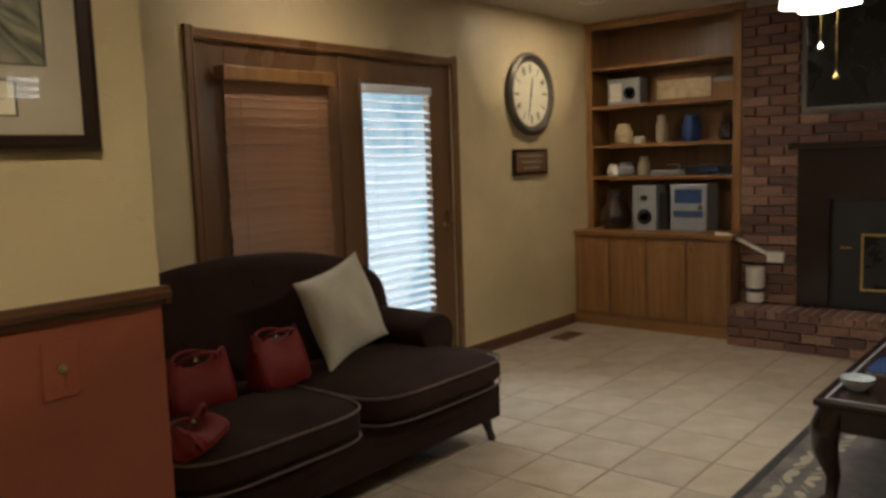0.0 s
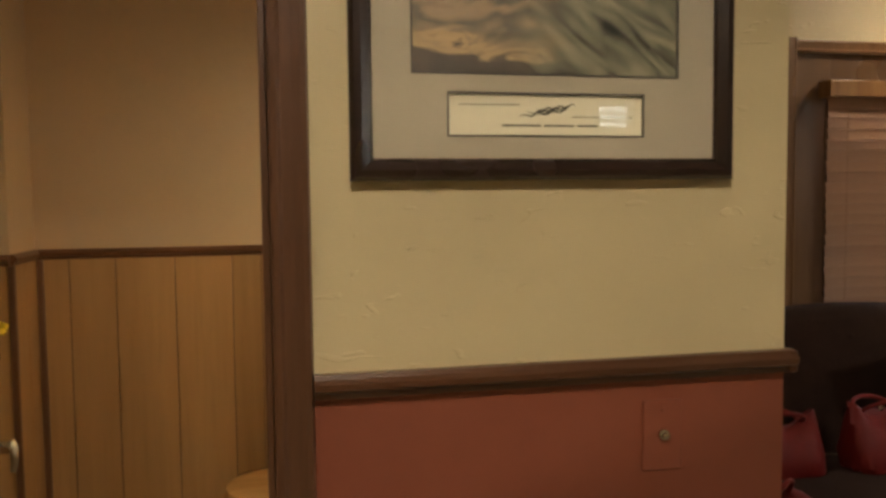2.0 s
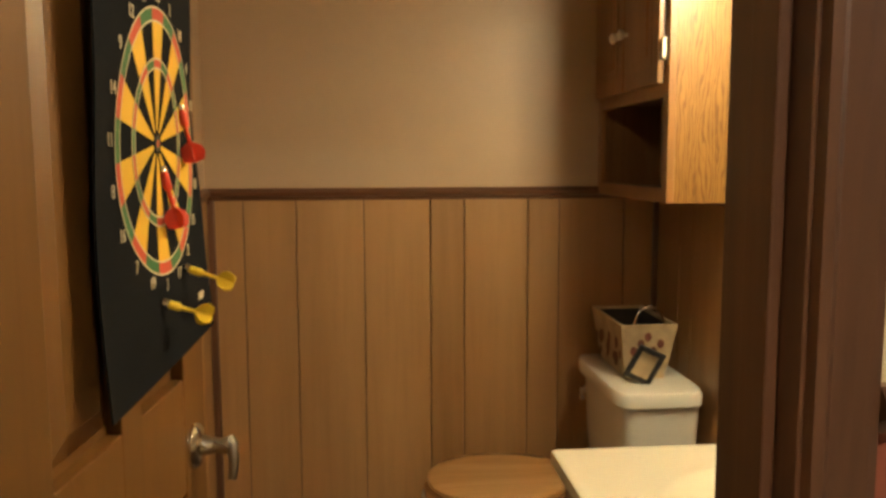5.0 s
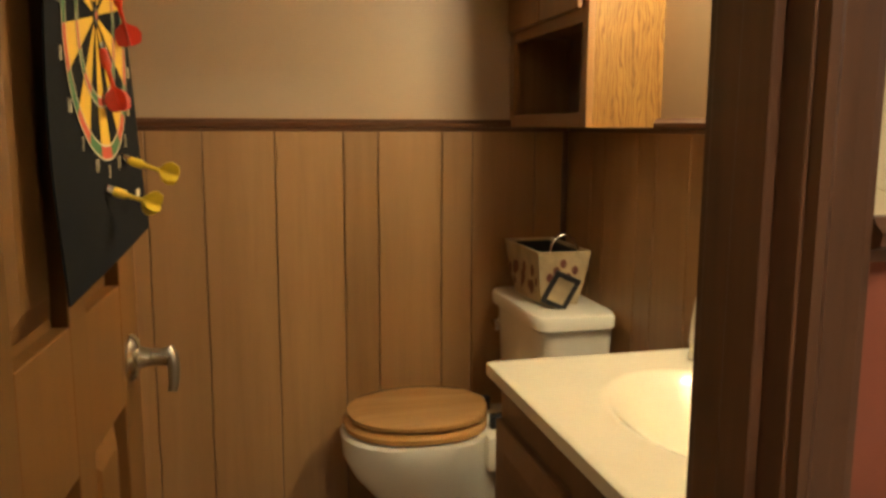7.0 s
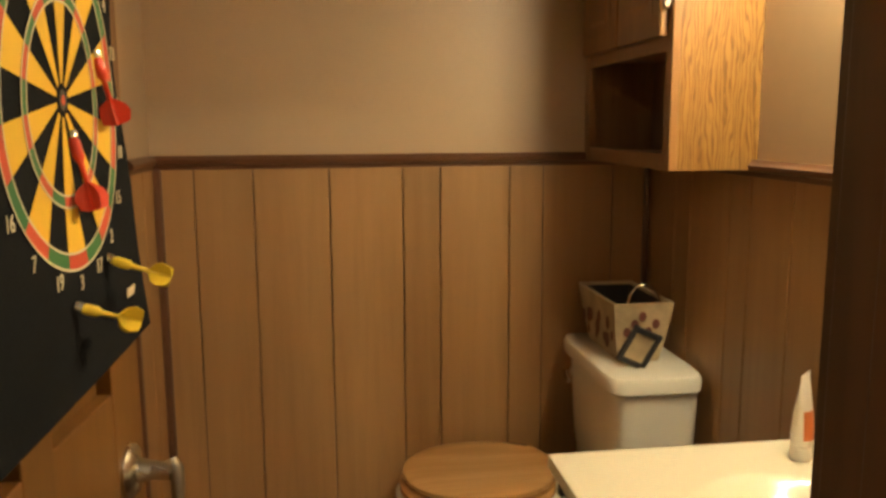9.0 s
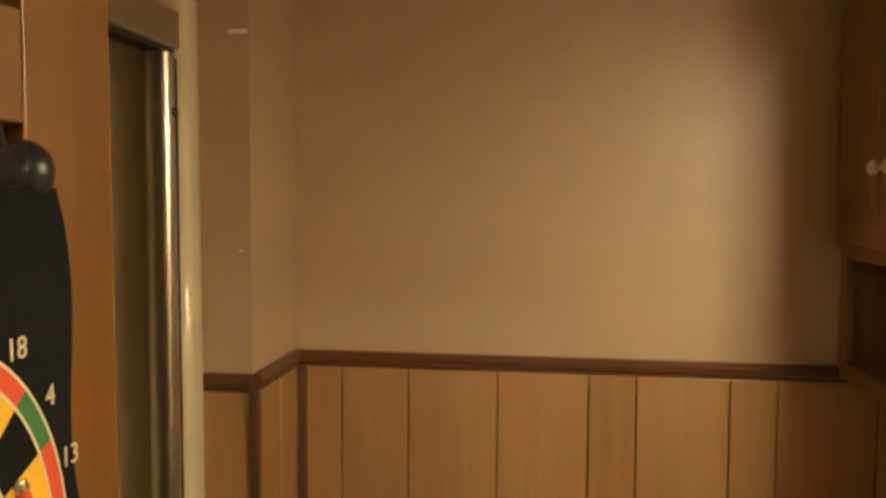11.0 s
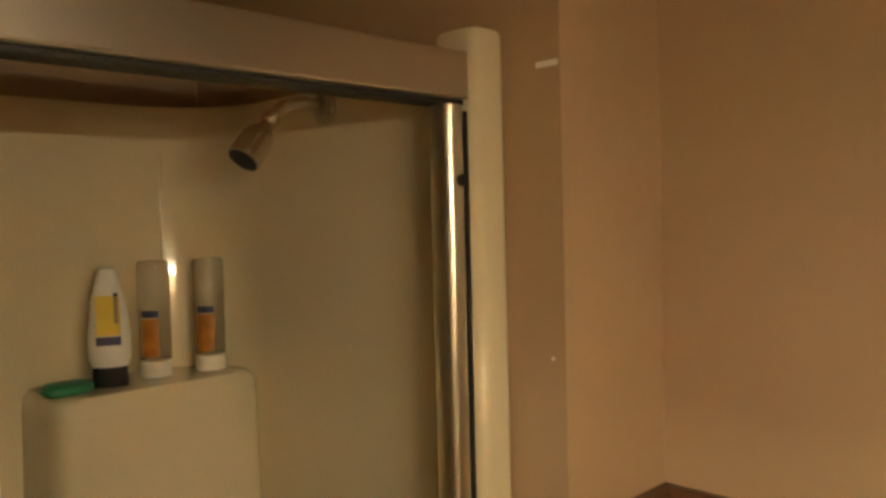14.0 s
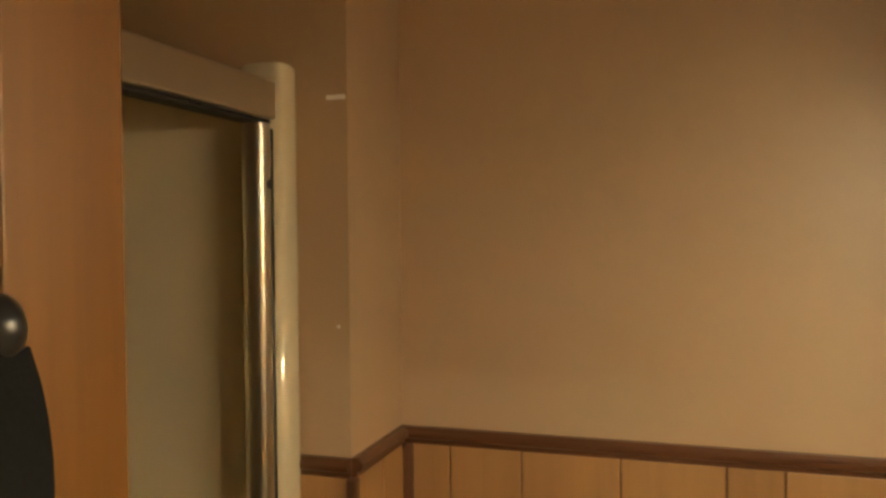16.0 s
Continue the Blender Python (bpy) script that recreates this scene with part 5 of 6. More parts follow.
part("front_rail", boxes((SX0 + 0.05, SX1 - 0.03, 2.775, 2.80, 0.13, 0.30), bevel=0.01), M_SOFA, sofa, "", True)
for fx, fy in ((SX1 - 0.05, 2.86), (SX0 + 0.08, 2.86), (SX1 - 0.05, 3.6), (SX0 + 0.08, 3.6)):
    part("foot", tube(bmesh.new(), [(fx, fy, 0.15), (fx, fy - 0.005, 0.10), (fx + 0.004, fy - 0.02, 0.05), (fx + 0.006, fy - 0.035, 0.012), (fx + 0.006, fy - 0.035, 0.0)], [0.034, 0.03, 0.019, 0.022, 0.018], 12), M_TABLE, sofa, "dark carved wooden foot", True)


def pillow(name, c, w, h, d, m, material, label):
    p = thing(name, c, label, "cushion")
    bm = bmesh.new()
    N, rings = 18, []
    faces = {}
    for s in (1, -1):
        g = []
        for j in range(N + 1):
            row = []
            for i in range(N + 1):
                u, v = 2 * i / N - 1, 2 * j / N - 1
                k = 1 - 0.10 * (1 - abs(u) ** 2) * abs(v) ** 3
                k2 = 1 - 0.10 * (1 - abs(v) ** 2) * abs(u) ** 3
                t = d * ((1 - u * u) * (1 - v * v)) ** 0.42 + 0.004
                wob = 0.006 * math.sin(5 * u + 3 * v)
                row.append(bm.verts.new(m @ Vector((u * w / 2 * k2, s * t + wob, v * h / 2 * k))))
            g.append(row)
        faces[s] = g
        for j in range(N):
            for i in range(N):
                bm.faces.new((g[j][i], g[j][i + 1], g[j + 1][i + 1], g[j + 1][i]))
    a, b = faces[1], faces[-1]
    rim = lambda g: g[0][:-1] + [r[-1] for r in g[:-1]] + g[-1][:0:-1] + [r[0] for r in g[:0:-1]]
    ra, rb = rim(a), rim(b)
    for k in range(len(ra)):
        k2 = (k + 1) % len(ra)
        bm.faces.new((ra[k], ra[k2], rb[k2], rb[k]))
    part("cover", bm, material, p, "", True)
    return p


pillow("throw_pillow", (2.36, 3.22, 0.49), 0.44, 0.44, 0.065, Matrix.Translation((2.415, 3.235, 0.725)) @ Euler((radians(-14), radians(-13), radians(4))).to_matrix().to_4x4(), M_CREAM, "cream linen throw pillow leaning on the loveseat")


def handbag(c, w, h, turn, tilt, label):
    b = thing("handbag", c, label, "handbag", "red handbags")
    m = Matrix.Translation(c) @ Euler((radians(tilt), 0, radians(turn))).to_matrix().to_4x4()
    bm = bmesh.new()
    rings = []
    for z, s, d in ((0.0, 0.86, 0.065), (0.02, 0.97, 0.075), (h * 0.35, 1.0, 0.07), (h * 0.7, 0.92, 0.045), (h * 0.92, 0.86, 0.02), (h, 0.85, 0.01)):
        rings.append([m @ Vector((x * (1 + 0.05 * math.sin(9 * i + z * 40)), y + 0.006 * math.sin(7 * i + 30 * z), zz - 0.045 * math.cos(x / w * 5) * (z / h) ** 2)) for i, (x, y, zz) in enumerate(oval(0, 0, z, w / 2 * s, d, 36, 3.5))])
    loft(bm, rings)
    part("body", bm, M_BAG, b, "soft red leather", True)
    for s in (-1, 1):
        part("strap", tube(bmesh.new(), [m @ Vector((w * 0.28 * math.cos(a), s * (0.014 + 0.05 * math.sin(a)), h * 0.94 + 0.035 * math.sin(a))) for a in [math.pi * i / 12 for i in range(13)]], 0.007, 8), M_BAG, b, "", True)
    part("clasp", lathe(bmesh.new(), ((0.012, 0), (0.012, 0.004), (0.006, 0.007)), m @ Matrix.Translation((0, -0.012, h * 0.96)) @ Euler((radians(90), 0, 0)).to_matrix().to_4x4(), 14), M_NICKEL, b, "metal clasp", True)


handbag((2.00, 3.20, 0.472), 0.30, 0.22, 6, -6, "slouchy red leather handbag on the loveseat")
handbag((1.60, 3.20, 0.472), 0.30, 0.20, -4, -6, "red leather handbag with metal clasp on the loveseat")
handbag((1.36, 2.80, 0.472), 0.26, 0.10, 35, -30, "small reddish bag lying on the seat cushion")

# ---- wall clock, plaque, vent ----
KX, KZ2 = 5.075, 1.885
clk = thing("wall_clock", (KX, YF, KZ2), "large round wall clock with dark frame and pale dial", "clock")
cm = Matrix.Translation((KX, YF, KZ2)) @ Euler((radians(90), 0, 0)).to_matrix().to_4x4()
part("case", lathe(bmesh.new(), ((0.305, 0), (0.316, 0.012), (0.308, 0.036), (0.285, 0.050), (0.262, 0.044), (0.248, 0.030), (0.242, 0.018), (0.20, 0.018)), cm, 56), M_BRONZE, clk, "dark carved frame", True)
dial = part("dial", lathe(bmesh.new(), ((0.242, 0.019), (0.242, 0.021), (0.01, 0.0215)), cm, 56), M_PAPER, clk, "aged cream dial")
for k in range(12):
    a = radians(30 * k)
    mm = cm @ Matrix.Rotation(-a, 4, 'Z') @ Matrix.Translation((0, 0.190, 0.023))
    for off in ((-0.012, 0.0), (0.0,), (-0.014, 0.0, 0.014))[k % 3]:
        bm = boxes((off - 0.0035, off + 0.0035, -0.032, 0.032, 0, 0.001))
        bm.transform(mm)
        part("numeral_bar", bm, M_INK, dial)
for ang, ln, w, nm in ((192, 0.20, 0.007, "minute_hand"), (10, 0.13, 0.010, "hour_hand")):
    bm = bmesh.new()
    loft(bm, [[(-w, -0.03, z), (w, -0.03, z), (w * 0.7, ln * 0.8, z), (0, ln, z), (-w * 0.7, ln * 0.8, z)] for z in (0.024, 0.026)])
    bm.transform(cm @ Matrix.Rotation(radians(-ang), 4, 'Z'))
    part(nm, bm, M_INK, clk)
plq = thing("wall_plaque", (5.06, YF, 1.27), "small dark wooden plaque under the clock", "plaque")
part("board", boxes((4.83, 5.30, YF - 0.022, YF, 1.27, 1.47), bevel=0.006), M_FRAME, plq)
part("panel", boxes((4.86, 5.27, YF - 0.025, YF - 0.021, 1.295, 1.445)), M_PANELD, plq, "brown inner panel")
for z, x0, x1 in ((1.41, 4.90, 5.23), (1.365, 4.92, 5.21), (1.32, 4.95, 5.18)):
    part("text_bar", boxes((x0, x1, YF - 0.0265, YF - 0.0245, z, z + 0.014)), M_MATB, plq)
vn = thing("floor_vent", (5.22, 3.72, 0), "brown metal floor register near the wall", "floor vent")
part("frame", boxes((5.08, 5.36, 3.645, 3.66, 0.0, 0.008), (5.08, 5.36, 3.78, 3.795, 0.0, 0.008), (5.08, 5.095, 3.66, 3.78, 0.0, 0.008), (5.345, 5.36, 3.66, 3.78, 0.0, 0.008), bevel=0.002), M_PANELD, vn)
for k in range(11):
    part("slat", boxes((5.105 + 0.0215 * k, 5.113 + 0.0215 * k, 3.66, 3.78, 0.0005, 0.006)), M_PANELD, vn)
# flat black sheet under the slats for the shade of the opening
part("duct_shade", boxes((5.095, 5.345, 3.66, 3.78, -0.0005, 0.0015)), M_DARK, vn)


# ---- bookcase ----
BX, BY0, BY1 = 5.945, 2.63, YF - 0.003
bc = thing("bookcase", (6.1, 3.28, 0), "built-in oak bookcase with open shelves over panelled cupboards", "bookcase")
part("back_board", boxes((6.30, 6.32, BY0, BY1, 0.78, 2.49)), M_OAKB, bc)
part("side_board", boxes((BX + 0.02, 6.30, BY0, BY0 + 0.02, 0.78, 2.49)), M_OAK, bc)
part("side_board", boxes((BX + 0.02, 6.30, BY1 - 0.02, BY1, 0.78, 2.49)), M_OAK, bc)
part("face_stile", boxes((BX, BX + 0.02, BY0, BY0 + 0.065, 0.79, 2.44), bevel=0.002), M_OAK, bc)
part("face_stile", boxes((BX, BX + 0.02, BY1 - 0.055, BY1, 0.79, 2.44), bevel=0.002), M_OAK, bc)
part("crown", sweep(bmesh.new(), ((0, 0), (0.012, 0), (0.03, 0.03), (0.034, 0.058), (0, 0.058)), (BX + 0.02, BY0 - 0.02, 2.435), (BX + 0.02, BY1, 2.435), (-1, 0, 0)), M_OAKY, bc, "moulded oak crown")
SHELF = (2.128, 1.81, 1.487, 1.223)
for z in SHELF:
    part("shelf", boxes((BX + 0.004, 6.30, BY0 + 0.02, BY1 - 0.02, z - 0.024, z), bevel=0.002), M_OAKY, bc)
part("counter", boxes((5.70, 6.30, BY0 - 0.03, BY1, 0.755, 0.785), bevel=0.004), M_OAKY, bc, "oak counter ledge")
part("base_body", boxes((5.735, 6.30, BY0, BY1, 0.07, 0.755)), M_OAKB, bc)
part("toe_board", boxes((5.728, 5.735, BY0, BY1, 0.0, 0.085), bevel=0.002), M_OAKY, bc)
span = (BY1 - BY0) / 4
for k in range(4):
    y0, y1 = BY0 + span * k + 0.012, BY0 + span * (k + 1) - 0.012
    dr = part("cupboard_door", boxes((5.716, 5.735, y0, y1, 0.115, 0.735), bevel=0.003), M_OAK, bc, "oak cathedral-panel door")
    bm = bmesh.new()

    def arch(g, o):
        pts = [(5.716 - o, y0 + 0.05 + g, 0.165 + g), (5.716 - o, y1 - 0.05 - g, 0.165 + g)]
        for q in range(9):
            t = q / 8
            pts.append((5.716 - o, y1 - 0.05 - g - (y1 - y0 - 0.1 - 2 * g) * t, 0.635 - g + 0.045 * math.sin(math.pi * t)))
        return pts

    loft(bm, [arch(0, -0.002), arch(0, 0.0015), arch(0.022, 0.006), arch(0.028, 0.006)])
    part("raised_panel", bm, M_OAK, dr)
    ky = y1 - 0.03 if k % 2 == 0 else y0 + 0.03
    part("pull", tube(bmesh.new(), [(5.716, ky, 0.655), (5.698, ky, 0.66), (5.698, ky, 0.69), (5.716, ky, 0.695)], 0.004, 8), M_NICKEL, dr, "small metal pull", True)


def ornament(name, label, cat, y, z, build, x=6.08):
    t = thing(name, (x, y, z), label, cat)
    build(t, x, y, z)
    return t


def frame_on(t, x, y, z, w, h, art):
    part("frame", boxes((x, x + 0.02, y - w / 2, y - w / 2 + 0.025, z, z + h), (x, x + 0.02, y + w / 2 - 0.025, y + w / 2, z, z + h), (x, x + 0.02, y - w / 2 + 0.025, y + w / 2 - 0.025, z, z + 0.025), (x, x + 0.02, y - w / 2 + 0.025, y + w / 2 - 0.025, z + h - 0.025, z + h), bevel=0.003), M_OAKB, t)
    part("picture", boxes((x + 0.008, x + 0.014, y - w / 2 + 0.02, y + w / 2 - 0.02, z + 0.02, z + h - 0.02)), art, t, "faded print")


def radio_on(t, x, y, z, w, h):
    part("case", boxes((x, x + 0.14, y - w / 2, y + w / 2, z, z + h), bevel=0.008), M_SILVER, t)
    part("speaker_cone", lathe(bmesh.new(), ((h * 0.24, 0), (h * 0.24, 0.004), (h * 0.2, 0.004), (h * 0.1, -0.006), (0.01, 0.0)), Matrix.Translation((x, y - w * 0.18, z + h * 0.45)) @ Euler((0, radians(-90), 0)).to_matrix().to_4x4()), M_BLACK, t, "dark speaker cone", True)
    part("face_plate", boxes((x - 0.003, x, y + w * 0.06, y + w * 0.42, z + h * 0.15, z + h * 0.85), bevel=0.001), M_WHITEP, t)


def jar_on(t, x, y, z, r, h, material):
    part("jar", lathe(bmesh.new(), ((r * 0.75, 0.0), (r, h * 0.12), (r, h * 0.6), (r * 0.7, h * 0.82), (r * 0.72, h * 0.86)), Matrix.Translation((x, y, z)), 20), material, t, "", True)
    part("lid", lathe(bmesh.new(), ((r * 0.76, h * 0.86), (r * 0.76, h * 0.94), (r * 0.3, h), (r * 0.1, h * 1.02)), Matrix.Translation((x, y, z)), 20), material, t, "", True)


Z1, Z2, Z3, Z4 = 1.812, 1.489, 1.225, 0.787
ornament("shelf_radio", "silver shelf radio with round speaker", "radio", 3.66, Z1, lambda t, x, y, z: radio_on(t, x, y, z, 0.30, 0.22))
ornament("framed_panorama", "wide framed print leaning on the shelf", "picture", 3.14, Z1, lambda t, x, y, z: frame_on(t, x, y, z, 0.50, 0.20, M_BOX))
ornament("keepsake_box", "small oak keepsake box on the shelf", "box", 2.80, Z1, lambda t, x, y, z: (part("box", boxes((x, x + 0.14, y - 0.09, y + 0.09, z, z + 0.13), bevel=0.004), M_OAK, t), part("lid", boxes((x - 0.004, x + 0.144, y - 0.094, y + 0.094, z + 0.131, z + 0.165), bevel=0.005), M_SILVER, t)))
for nm, lab, y, r, h, mt in (("ginger_jar", "brown and cream ginger jar", 3.66, 0.075, 0.17, M_BOX), ("tall_vase", "tall pale ceramic vase", 3.32, 0.045, 0.23, M_MATB), ("dark_jar", "dark blue glazed jar", 3.07, 0.075, 0.22, M_BLUE), ("brown_pot", "dark brown pot", 2.78, 0.07, 0.15, M_FRAME)):
    ornament(nm, lab + " on the shelf", "jar", y, Z2, lambda t, x, y, z: jar_on(t, x, y, z, r, h, mt))
ornament("white_cube", "small rounded white ornament on the shelf", "ornament", 3.52, Z2, lambda t, x, y, z: part("block", boxes((x - 0.03, x + 0.03, y - 0.04, y + 0.04, z, z + 0.06), bevel=0.012), M_WHITEP, t))
ornament("photo_frame", "framed photo with brown print on the shelf", "picture", 2.95, Z2, lambda t, x, y, z: frame_on(t, x + 0.1, y, z, 0.16, 0.22, M_OAKB))
for y, r, h, mt in ((3.76, 0.05, 0.10, M_WHITEP), (3.64, 0.07, 0.11, M_SILVER), (3.48, 0.05, 0.16, M_MATB)):
    ornament("small_pot", "pale ceramic pot on the shelf", "pot", y, Z3, lambda t, x, y, z: jar_on(t, x, y, z, r, h, mt))
ornament("trinket_tray", "shallow tray of pale trinkets", "tray", 3.25, Z3, lambda t, x, y, z: (part("tray", boxes((x - 0.07, x + 0.07, y - 0.14, y + 0.14, z, z + 0.04), bevel=0.008), M_SILVER, t), part("trinket", boxes((x - 0.04, x + 0.03, y - 0.08, y + 0.02, z + 0.041, z + 0.09), bevel=0.015), M_PIPE, t)))
ornament("disc_player", "slim black disc player on the shelf", "disc player", 2.90, Z3, lambda t, x, y, z: (part("case", boxes((x - 0.06, x + 0.15, y - 0.20, y + 0.20, z, z + 0.075), bevel=0.005), M_BLACK, t), part("display", boxes((x - 0.062, x - 0.06, y - 0.06, y + 0.08, z + 0.03, z + 0.055)), M_BLUE, t)))


def speaker_on(t, x, y, z, w, h, case):
    part("case", boxes((x - 0.06, x + 0.12, y - w / 2, y + w / 2, z, z + h), bevel=0.006), case, t)
    for f, r in ((0.30, 0.30), (0.72, 0.2)):
        part("speaker_cone", lathe(bmesh.new(), ((w * r, 0), (w * r, 0.004), (w * r * 0.8, 0.004), (w * r * 0.4, -0.004), (0.008, 0.0)), Matrix.Translation((x - 0.06, y, z + h * f)) @ Euler((0, radians(-90), 0)).to_matrix().to_4x4()), M_BLACK if f < 0.5 else M_SILVER, t, "dark speaker cone", True)


ornament("wicker_basket", "dark round wicker basket on the counter", "basket", 3.70, Z4, lambda t, x, y, z: part("basket", lathe(bmesh.new(), [(0.10 + 0.03 * math.sin(k * 0.35) + 0.003 * (k % 2), 0.02 * k) for k in range(17)], Matrix.Translation((x, y, z))), M_FRAME, t, "", True), 6.0)
ornament("stereo_speaker", "silver stereo speaker with dark cone", "speaker", 3.40, Z4, lambda t, x, y, z: speaker_on(t, x, y, z, 0.21, 0.36, M_SILVER), 5.98)
ornament("stereo_speaker", "dark stereo speaker beside the stereo", "speaker", 3.255, Z4, lambda t, x, y, z: part("case", boxes((x - 0.02, x + 0.14, y - 0.035, y + 0.035, z, z + 0.30), bevel=0.006), M_BLACK, t), 5.98)
ornament("mini_stereo", "silver mini stereo with blue display panel", "stereo", 3.03, Z4, lambda t, x, y, z: (
    part("case", boxes((x - 0.06, x + 0.18, y - 0.15, y + 0.15, z, z + 0.37), bevel=0.012), M_SILVER, t),
    part("display", boxes((x - 0.066, x - 0.06, y - 0.11, y + 0.11, z + 0.22, z + 0.33), bevel=0.002), M_BLUE, t, "blue display"),
    part("deck_slot", boxes((x - 0.064, x - 0.06, y - 0.12, y + 0.12, z + 0.11, z + 0.16), bevel=0.002), M_BLUE, t, "dark deck slot"),
    part("dial_knob", lathe(bmesh.new(), ((0.022, 0), (0.02, 0.018), (0.006, 0.02)), Matrix.Translation((x - 0.06, y - 0.1, z + 0.19)) @ Euler((0, radians(-90), 0)).to_matrix().to_4x4(), 16), M_CHROME, t, "", True)), 5.98)
ornament("picture_easel", "dark frame leaning at the back of the counter", "picture", 2.78, Z4, lambda t, x, y, z: frame_on(t, x, y, z, 0.16, 0.30, M_OAKB), 6.2)

# ---- fireplace ----
structure("chimney_core", boxes((5.965, 6.4, -1.96, BY0 - 0.005, 0.0, 2.5), (5.615, 5.965, -0.6, BY0 - 0.035, 0.0, 0.27)), M_MORTAR, "grey mortar bed of the brick chimney and hearth", "chimney")
fp = thing("fireplace_surround", (5.9, 1.45, 0.28), "dark wooden fireplace surround with black stove insert", "fireplace")
part("side_post", boxes((5.86, 5.95, 1.98, 2.20, 0.285, 1.32), bevel=0.006), M_TABLE, fp)
part("side_post", boxes((5.86, 5.95, 0.70, 0.92, 0.285, 1.32), bevel=0.006), M_TABLE, fp)
part("lintel", boxes((5.855, 5.95, 0.70, 2.20, 1.05, 1.40), bevel=0.006), M_TABLE, fp)
part("mantel_shelf", boxes((5.80, 5.95, 0.62, 2.25, 1.40, 1.445), bevel=0.008), M_TABLE, fp, "dark wooden mantel shelf")
ins = part("stove_insert", boxes((5.87, 5.945, 0.93, 1.97, 0.285, 1.05), bevel=0.008), M_DARK, fp, "black stove insert")
for y0, y1, z0, z1 in ((1.12, 1.78, 0.80, 0.82), (1.12, 1.78, 0.42, 0.44), (1.76, 1.78, 0.44, 0.80), (1.12, 1.14, 0.44, 0.80)):
    part("door_trim", boxes((5.855, 5.87, y0, y1, z0, z1), bevel=0.004), M_BRASS, ins, "dull brass trim")
part("door_glass", boxes((5.862, 5.868, 1.14, 1.76, 0.44, 0.80)), M_BLACK, ins, "dark stove glass")
part("door_handle", tube(bmesh.new(), [(5.868, 1.83, 0.72), (5.83, 1.83, 0.72), (5.825, 1.90, 0.72)], 0.008, 8), M_BRASS, ins)
tv = thing("television", (5.93, 1.35, 1.67), "black flat television on the brick chimney", "television")
part("case", boxes((5.89, 5.945, 0.55, 2.16, 1.675, 2.49), bevel=0.008), M_BLACK, tv)
part("screen", boxes((5.886, 5.89, 0.58, 2.13, 1.71, 2.46)), M_BLACK, tv, "dark glossy screen")
part("bottom_trim", boxes((5.884, 5.89, 0.55, 2.16, 1.675, 1.69)), M_SILVER, tv, "thin silver edge")
can = thing("wax_warmer", (5.87, 2.49, 0.275), "white canister with a dark band on the hearth", "canister")
for nm, pr, mt in (("body", ((0.05, 0.02), (0.06, 0.03), (0.06, 0.10), (0.06, 0.101)), M_WHITEP), ("band", ((0.061, 0.101), (0.061, 0.13), (0.06, 0.131)), M_DARK), ("top", ((0.06, 0.131), (0.066, 0.15), (0.066, 0.28), (0.055, 0.29)), M_WHITEP)):
    part(nm, lathe(bmesh.new(), pr, Matrix.Translation((5.87, 2.49, 0.259))), mt, can, "", True)
ob = thing("wall_outlet", (5.95, 2.36, 0.62), "white wall outlet with a plugged adapter", "outlet")
part("adapter", boxes((5.90, 5.955, 2.30, 2.42, 0.58, 0.66), bevel=0.008), M_WHITEP, ob)
cb = thing("white_cable", (5.9, 2.6, 0.7), "white cable from the counter to the outlet", "cable")
part("lead", tube(bmesh.new(), [(5.72, 2.74, 0.80), (5.76, 2.66, 0.79), (5.83, 2.56, 0.73), (5.90, 2.44, 0.655), (5.92, 2.40, 0.635)], 0.014, 8), M_WHITEP, cb, "", True)

# ---- coffee table and rug ----
rug = thing("area_rug", (3.9, 0.9, 0), "dark patterned area rug under the coffee table", "rug")
part("field", boxes((2.2, 5.0, -0.4, 1.61, 0.0, 0.010), bevel=0.003), M_RUG, rug)
part("border", boxes((2.2, 5.0, 1.575, 1.612, 0.0, 0.0125), (2.198, 2.235, -0.4, 1.575, 0.0, 0.0125)), M_DARK, rug, "dark border binding")
bm = bmesh.new()
for k in range(40):
    x = 2.3 + 0.068 * k
    for dz in (0, 1):
        pts = [(x + 0.05 * math.cos(a) * (1 - 0.3 * dz), 1.49 - 0.09 * dz + 0.028 * math.sin(a + k), 0.0115) for a in [2 * math.pi * i / 7 for i in range(7)]]
        bm.faces.new([bm.verts.new(p) for p in pts])
part("scroll_pattern", bm, M_MATB, rug, "pale scroll pattern")
tb = thing("coffee_table", (3.7, 1.0, 0), "dark carved wooden coffee table with glossy inlaid top", "table")
QX0, QX1, QY0, QY1 = 3.07, 4.35, 0.66, 1.33
part("tabletop", boxes((QX0, QX1, QY0, QY1, 0.425, 0.455), bevel=0.008), M_TABLE, tb, "glossy dark top")
part("inlay_line", boxes((QX0 + 0.03, QX1 - 0.03, QY1 - 0.045, QY1 - 0.035, 0.4552, 0.4562), (QX0 + 0.03, QX0 + 0.04, QY0 + 0.03, QY1 - 0.045, 0.4552, 0.4562)), M_SILVER, tb, "thin pale inlay")
for a in ((QX0 + 0.03, QX1 - 0.03, QY1 - 0.05, QY1 - 0.025), (QX0 + 0.03, QX1 - 0.03, QY0 + 0.025, QY0 + 0.05), (QX0 + 0.025, QX0 + 0.05, QY0 + 0.05, QY1 - 0.05), (QX1 - 0.05, QX1 - 0.025, QY0 + 0.05, QY1 - 0.05)):
    part("apron", boxes((*a, 0.33, 0.425), bevel=0.006), M_TABLE, tb, "carved dark apron")
